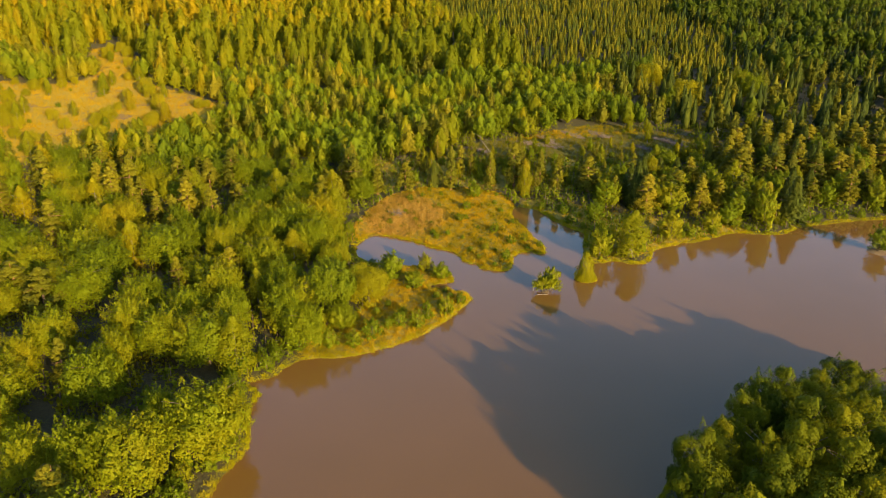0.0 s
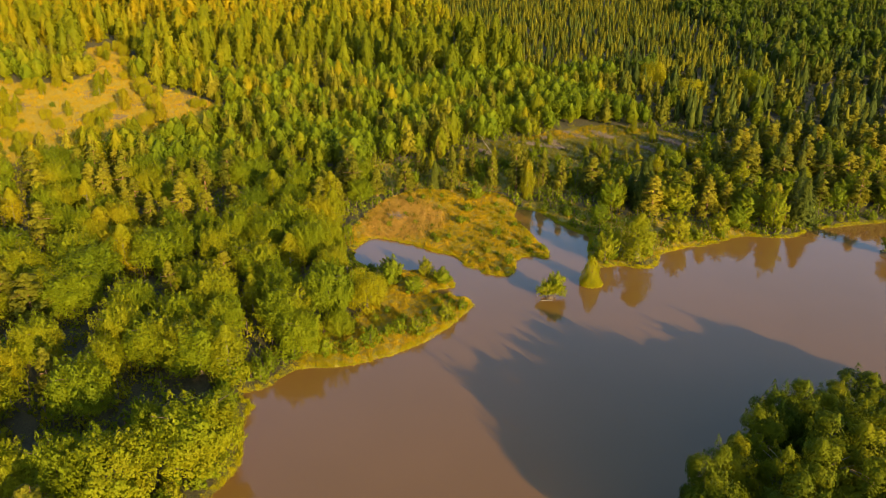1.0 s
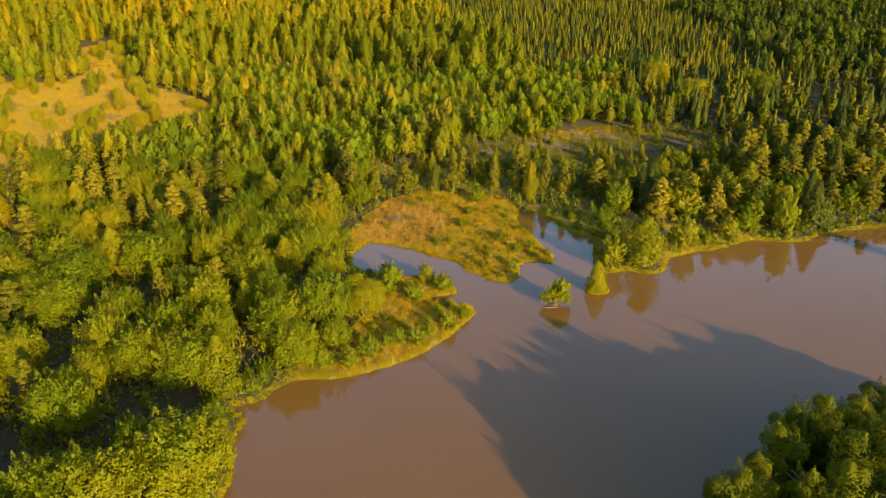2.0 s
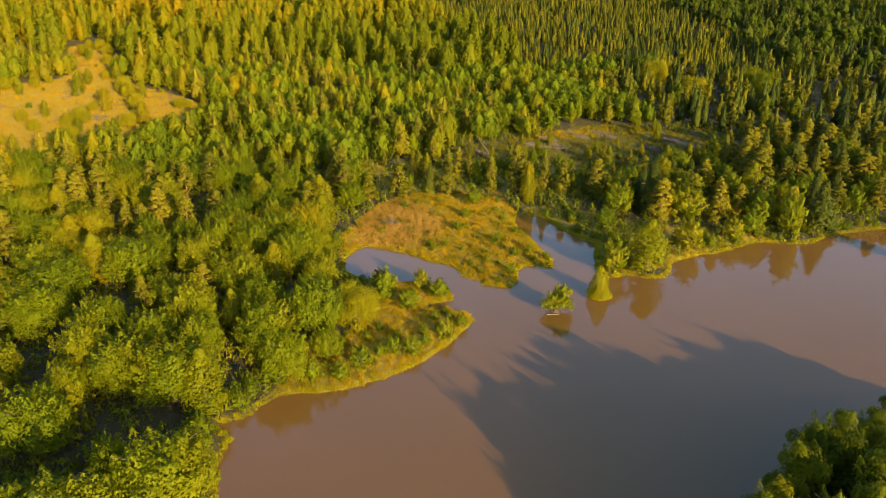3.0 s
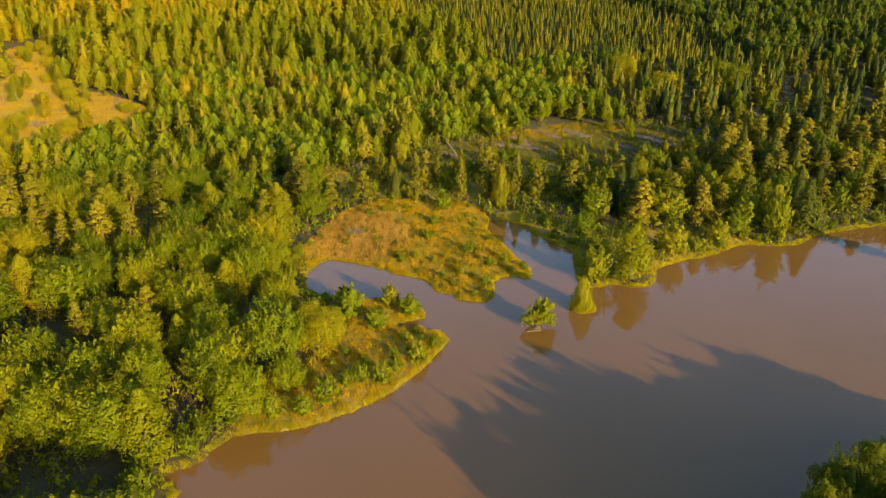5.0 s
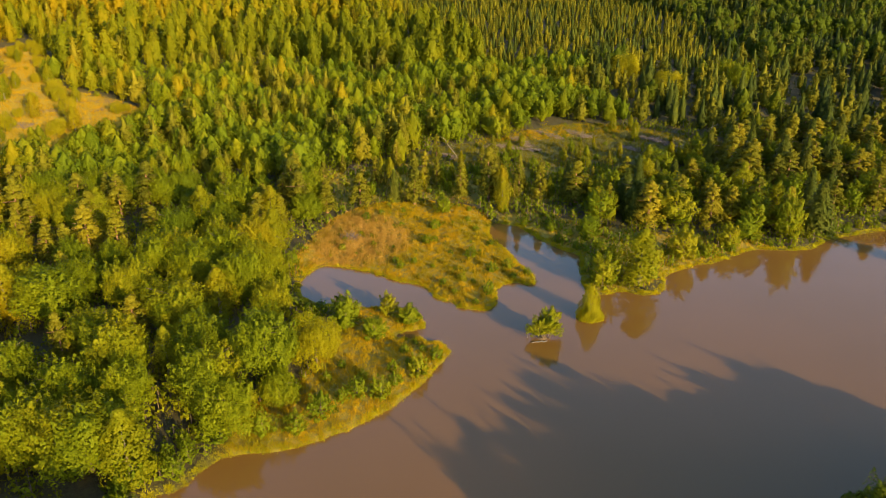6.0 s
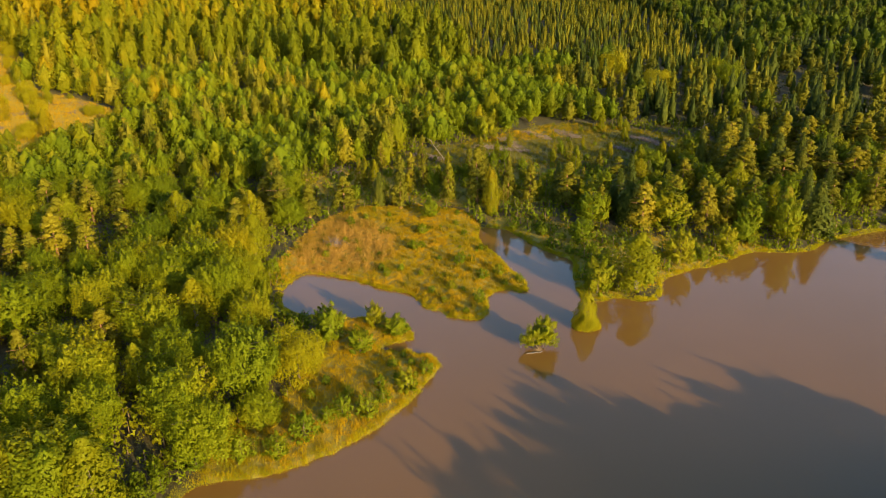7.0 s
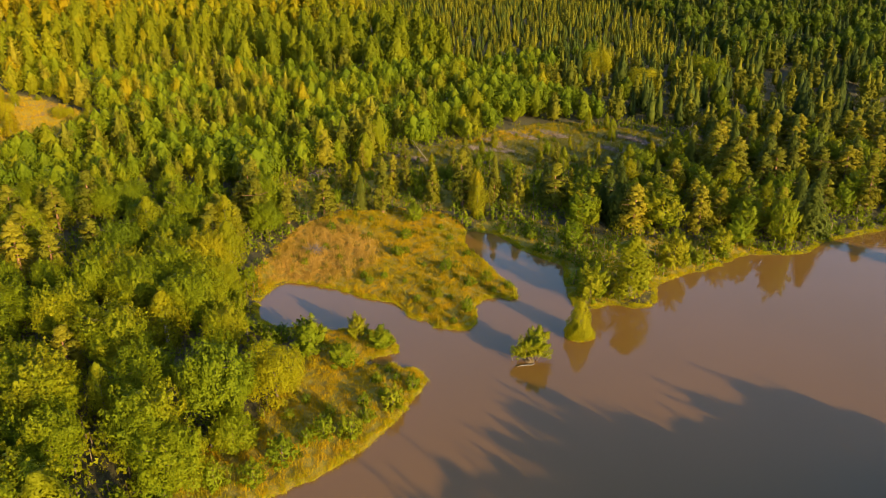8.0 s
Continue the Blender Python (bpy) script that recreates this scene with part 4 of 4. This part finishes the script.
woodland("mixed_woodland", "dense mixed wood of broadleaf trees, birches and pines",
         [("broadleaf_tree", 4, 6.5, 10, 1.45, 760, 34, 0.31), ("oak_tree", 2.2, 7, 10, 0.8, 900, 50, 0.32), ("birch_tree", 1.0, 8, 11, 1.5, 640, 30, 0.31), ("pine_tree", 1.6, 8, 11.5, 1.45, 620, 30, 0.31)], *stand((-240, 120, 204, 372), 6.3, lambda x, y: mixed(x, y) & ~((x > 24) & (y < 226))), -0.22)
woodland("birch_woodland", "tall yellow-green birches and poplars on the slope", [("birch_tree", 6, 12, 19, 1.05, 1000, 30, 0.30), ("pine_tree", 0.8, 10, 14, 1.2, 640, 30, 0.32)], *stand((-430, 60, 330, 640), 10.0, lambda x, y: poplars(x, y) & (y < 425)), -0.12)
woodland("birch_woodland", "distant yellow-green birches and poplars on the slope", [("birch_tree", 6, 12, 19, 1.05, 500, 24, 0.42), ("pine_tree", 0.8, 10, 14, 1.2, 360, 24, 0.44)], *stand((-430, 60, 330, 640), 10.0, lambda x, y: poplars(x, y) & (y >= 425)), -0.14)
woodland("pine_plantation", "close rows of young pines", [("spruce_tree", 2, 6, 8.5, 1.4, 130, 7, 0.56), ("pine_tree", 4, 6, 9, 1.3, 150, 14, 0.44)], *stand((-60, 230, 345, 660), 5.4, plantation), -0.2)
# the low tint paints the shade of this slope into the needle and leaf colour
woodland("conifer_woodland", "dark wood of pines and spruces with broadleaf trees among them",
         [("spruce_tree", 2.2, 8, 13, 1.4, 460, 13, 0.46), ("pine_tree", 3.0, 8, 12.5, 1.35, 480, 26, 0.36), ("alder_tree", 0.45, 8, 12, 1.0, 700, 40, 0.36)], *stand((60, 430, 170, 340), 7.6, lambda x, y: conifers(x, y) & off_rides(x, y) & ~((x < 140) & (y < 226))), -0.34)
# slope shade again put into the foliage colour, stronger on the distant stand
woodland("conifer_woodland", "distant dark wood of spruces, pines and round-crowned oaks", [("spruce_tree", 1.6, 9, 14, 1.4, 200, 10, 0.66), ("pine_tree", 1.6, 9, 14, 1.4, 260, 20, 0.50), ("alder_tree", 3.0, 9, 14, 1.1, 340, 30, 0.50)], *stand((60, 560, 340, 660), 8.4, lambda x, y: conifers(x, y) & off_rides(x, y)), -0.8)


# ---- undergrowth of the near woods: bramble, fern and saplings, past counting ----
ux, uy = scatter(-135, 140, 45, 262, 2.2)
ok = in_view(ux, uy) & (signed(ux, uy, SHORE) > 1.2)
for loop in (MEADOW, SPIT, WEST_CLEARING, MID_CLEARING):
    ok &= signed(ux, uy, loop) > 0
ok &= (rng.uniform(size=len(ux)) < 0.75)
woodland("undergrowth", "brambles, ferns and saplings filling the floor of the wood", [("shrub", 1, 0.9, 2.9, 1.25, 46, 9, 0.38)], ux[ok], uy[ok])


# ---- grasses ----
def tufts(name, label, x, y, height, material, blades=4, spread=0.35):
    k = len(x)
    z = ground_height(x, y)
    X, Y, Z = (np.repeat(v, blades) for v in (x, y, z))
    a = rng.uniform(0, 2 * np.pi, k * blades)
    h = np.repeat(height * rng.uniform(0.6, 1.4, k), blades) * rng.uniform(0.7, 1.2, k * blades)
    X, Y = X + rng.normal(scale=spread * 0.5, size=X.shape), Y + rng.normal(scale=spread * 0.5, size=Y.shape)
    h *= 1 + 0.6 * np.sin(X * 1.9 + 2.1 * np.sin(Y * 0.9)) * np.sin(Y * 1.6 + 1.7 * np.sin(X * 0.8 + 1))
    w = 0.035 * h + 0.022
    side = np.stack([-np.sin(a), np.cos(a), 0 * a], 1) * w[:, None]
    lean = np.stack([np.cos(a), np.sin(a), 0 * a], 1) * (h * rng.uniform(0.15, 0.85, len(h)))[:, None]
    root = np.stack([X, Y, Z - 0.05], 1)
    up = np.stack([0 * h, 0 * h, h], 1)
    V = np.stack([root - side, root + side, root + lean + up], 1).reshape(-1, 3)
    ob = new(name, face_mesh(name, V, np.arange(len(V)).reshape(-1, 3), [material]))
    return tagged(ob, label, "grass", kind="stuff")


def within(loop, count, pad=0.0):
    lo, hi = loop.min(0), loop.max(0)
    x, y = rng.uniform(lo[0], hi[0], count), rng.uniform(lo[1], hi[1], count)
    ok = (signed(x, y, loop) < pad) & (signed(x, y, SHORE) > 0.2)
    return x[ok], y[ok]


DRY_PATCH = rounded([(-14, 166), (-7, 163), (1, 166), (4, 175), (0, 186), (-7, 190), (-12, 182)], 4)


def split(x, y, loop, blur):
    inside = signed(x, y, loop) + rng.normal(scale=blur, size=len(x)) < 0
    return (x[inside], y[inside]), (x[~inside], y[~inside])


mx, my = within(MEADOW, 60000, 1.0)
(ox, oy), (mx, my) = split(mx, my, DRY_PATCH, 1.8)
sx, sy = within(SPIT, 28000, 1.0)
ex, ey = within(EAST_BANK, 12000, 1.0)
hx, hy = within(SCRUB, 9000, 1.0)
tufts("meadow_grass", "rough yellow-green and orange summer grass of the meadow", np.r_[mx, sx, ex, hx], np.r_[my, sy, ey, hy], 0.34, MEADOW_GRASS, 5, 0.5)
tufts("dry_grass", "bleached orange patch of dry grass in the meadow", ox, oy, 0.5, BLEACHED_GRASS, 7, 0.5)
kx, ky = within(MEADOW, 300, -1.0)
kx, ky = np.repeat(kx, 5) + rng.normal(scale=0.35, size=5 * len(kx)), np.repeat(ky, 5) + rng.normal(scale=0.35, size=5 * len(ky))
tufts("rushes", "dark green rush clumps standing in the meadow", kx, ky, 0.8, HEATH_GRASS, 6, 0.5)
cx, cy = within(WEST_CLEARING, 60000)
dx, dy = within(MID_CLEARING, 22000)
tufts("clearing_grass", "dry orange grass on open sloping ground", cx, cy, 0.6, DRY_GRASS, 4, 0.7)
fx, fy = within(rounded([(28, 246), (48, 256), (66, 264), (84, 254), (66, 251), (46, 246)], 4), 2600)
tufts("clearing_grass", "golden strip of tall dry grass at the far edge of the felled ground", fx, fy, 0.6, MEADOW_GRASS, 5, 0.6)
tufts("heath_grass", "thin rough grass on felled ground", dx, dy, 0.5, HEATH_GRASS, 5, 0.7)
ia, ir = rng.uniform(0, 2 * np.pi, 500), np.sqrt(rng.uniform(0, 1, 500)) * 2.3
tufts("islet_sedge", "yellow sedge covering the islet under the birch", 35.4 + np.cos(ia) * ir, 136.6 + np.sin(ia) * ir, 0.7, SEDGE, 4, 0.3)
seg = np.roll(SHORE, -1, 0) - SHORE
steps = np.repeat(np.arange(len(SHORE)), np.maximum(1, (np.hypot(*seg.T) * 42).astype(int)))
steps = steps[(SHORE[steps][:, 1] > 55) & (SHORE[steps][:, 1] < 190) & (SHORE[steps][:, 0] < 130)]
f = rng.uniform(0, 1, len(steps))[:, None]
side = unit(np.stack([seg[steps][:, 1], -seg[steps][:, 0]], 1))
out = np.abs(rng.normal(scale=0.65, size=len(steps)))[:, None]
q = SHORE[steps] + seg[steps] * f
sign = np.sign(signed(*(q + side * 0.6).T, SHORE))[:, None]
q = q + side * sign * out
tufts("shore_sedge", "bright yellow-green sedge fringing the waterline", q[:, 0], q[:, 1], 0.25, SEDGE, 6, 0.35)


# ---- dead wood and felling remains ----
def sticks(x, y, length, thick, lie=0.12):
    """Many thin sticks lying about on the ground."""
    z = ground_height(x, y)
    out = []
    for px, py, pz in zip(x, y, z):
        a, l = rng.uniform(0, 2 * np.pi), length * rng.uniform(0.5, 1.4)
        d = np.array([np.cos(a) * l / 2, np.sin(a) * l / 2, l * rng.normal(scale=lie)])
        p = np.array([px, py, pz + rng.uniform(0.05, 0.3)])
        out.append(tube([p - d, p + d], [thick, thick * 0.6], 4))
    return join(out)


# rows of brash across the felled ground: start, end
BRASH = bark_material("mauve_grey_brash", (0.09, 0.068, 0.06), (0.24, 0.185, 0.165))
bx, by = [], []
for x0, y0, x1, y1 in [(-11.5, 221.5, -4.3, 226.4), (13.9, 237, 22.3, 230), (32.9, 242, 46.5, 236), (33.7, 232.5, 39, 227), (50.7, 254.7, 56.7, 247), (60.8, 256, 65.6, 247.4), (82.6, 248, 91.4, 233), (42, 250, 45, 240.4), (72.6, 237, 82.3, 228)]:
    k = int(math.hypot(x1 - x0, y1 - y0) * 26)
    f = rng.uniform(0, 1, k)
    bx.append(x0 + (x1 - x0) * f + rng.normal(scale=0.8, size=k))
    by.append(y0 + (y1 - y0) * f + rng.normal(scale=0.8, size=k))
brash = new("brash", face_mesh("brash", *sticks(np.concatenate(bx), np.concatenate(by), 1.6, 0.07), [BRASH]))
tagged(brash, "rows of grey felled branches across the clearing", "brash", kind="stuff")


def dead_tree(name, x, y, h, lean, label, limbs=9):
    ob = new(name)
    z = float(ground_height([x], [y])[0])
    ob.matrix_basis = pose(x, y, z)
    f = np.linspace(0, 1, 7)
    bend = np.stack([lean[0] * f, lean[1] * f, h * f - 0.3 * (f == 0)], 1) + rng.normal(scale=0.06, size=(7, 3))
    part("trunk", face_mesh(name + "_trunk", *tube(bend, 0.016 * h * (1.1 - f) + 0.02, 6), [DEAD_WOOD]), ob)
    for i in range(limbs):
        b = rng.uniform(0.35, 0.95)
        s0 = np.array([lean[0] * b, lean[1] * b, h * b])
        a, l = rng.uniform(0, 2 * np.pi), h * rng.uniform(0.12, 0.28)
        q = s0 + np.linspace(0, 1, 4)[:, None] * np.array([np.cos(a) * l, np.sin(a) * l, l * 0.7]) + rng.normal(scale=0.05, size=(4, 3)) * np.arange(4)[:, None] * 0.5
        part("bare_branch", face_mesh("bare_branch", *tube(q, 0.007 * h * np.linspace(1, 0.4, 4), 4), [DEAD_WOOD]), ob)
    return tagged(ob, label, "dead tree")


dead_tree("dead_tree", 99.5, 236.0, 7.6, (0.4, 0.1), "bare grey dead tree at the edge of the clearing")
dead_tree("dead_tree", 22.0, 230.6, 6.0, (-4.2, 0.6), "pale leaning dead tree on the felled ground", 12)
dead_tree("dead_tree", 43.0, 66.2, 9.6, (0.3, -0.4), "silvery dead tree among the alders of the near bank", 16)
hx, hy = rng.normal(-7.3, 0.9, 260), rng.normal(175.2, 0.7, 260)
heap = new("reed_heap", face_mesh("reed_heap", *sticks(hx, hy, 1.5, 0.045, 0.3), [BRASH]))
tagged(heap, "flattened grey-brown heap of dead reeds in the meadow", "reeds", kind="stuff")
log = new("fallen_trunk", face_mesh("fallen_trunk", *tube([(12.4, 198.2, 1.5), (15.0, 198.5, 1.75), (17.5, 198.7, 1.8), (19.6, 199.1, 1.9)], [0.26, 0.23, 0.18, 0.1], 8), [PINE_BARK]))
tagged(log, "brown fallen pine trunk lying behind the meadow", "log")
# bare twigs and driftwood round the tree that stands in the water
twig = new("driftwood", face_mesh("driftwood", *join([tube([(24.6 + i * 0.4, 129.0 + 0.15 * (i % 3), -0.05), (24.0 + i * 0.4, 128.7, 0.10), (23.4 + i * 0.5, 128.5 + 0.3 * (i % 2), 0.12)], [0.09, 0.06, 0.03], 5) for i in range(5)]), [DEAD_WOOD]))
tagged(twig, "pale driftwood branches floating at the foot of the tree", "driftwood")
dead_tree("dead_bush", 23.6, 130.4, 2.6, (-0.7, 0.2), "grey leafless bush standing in the lake", 14)
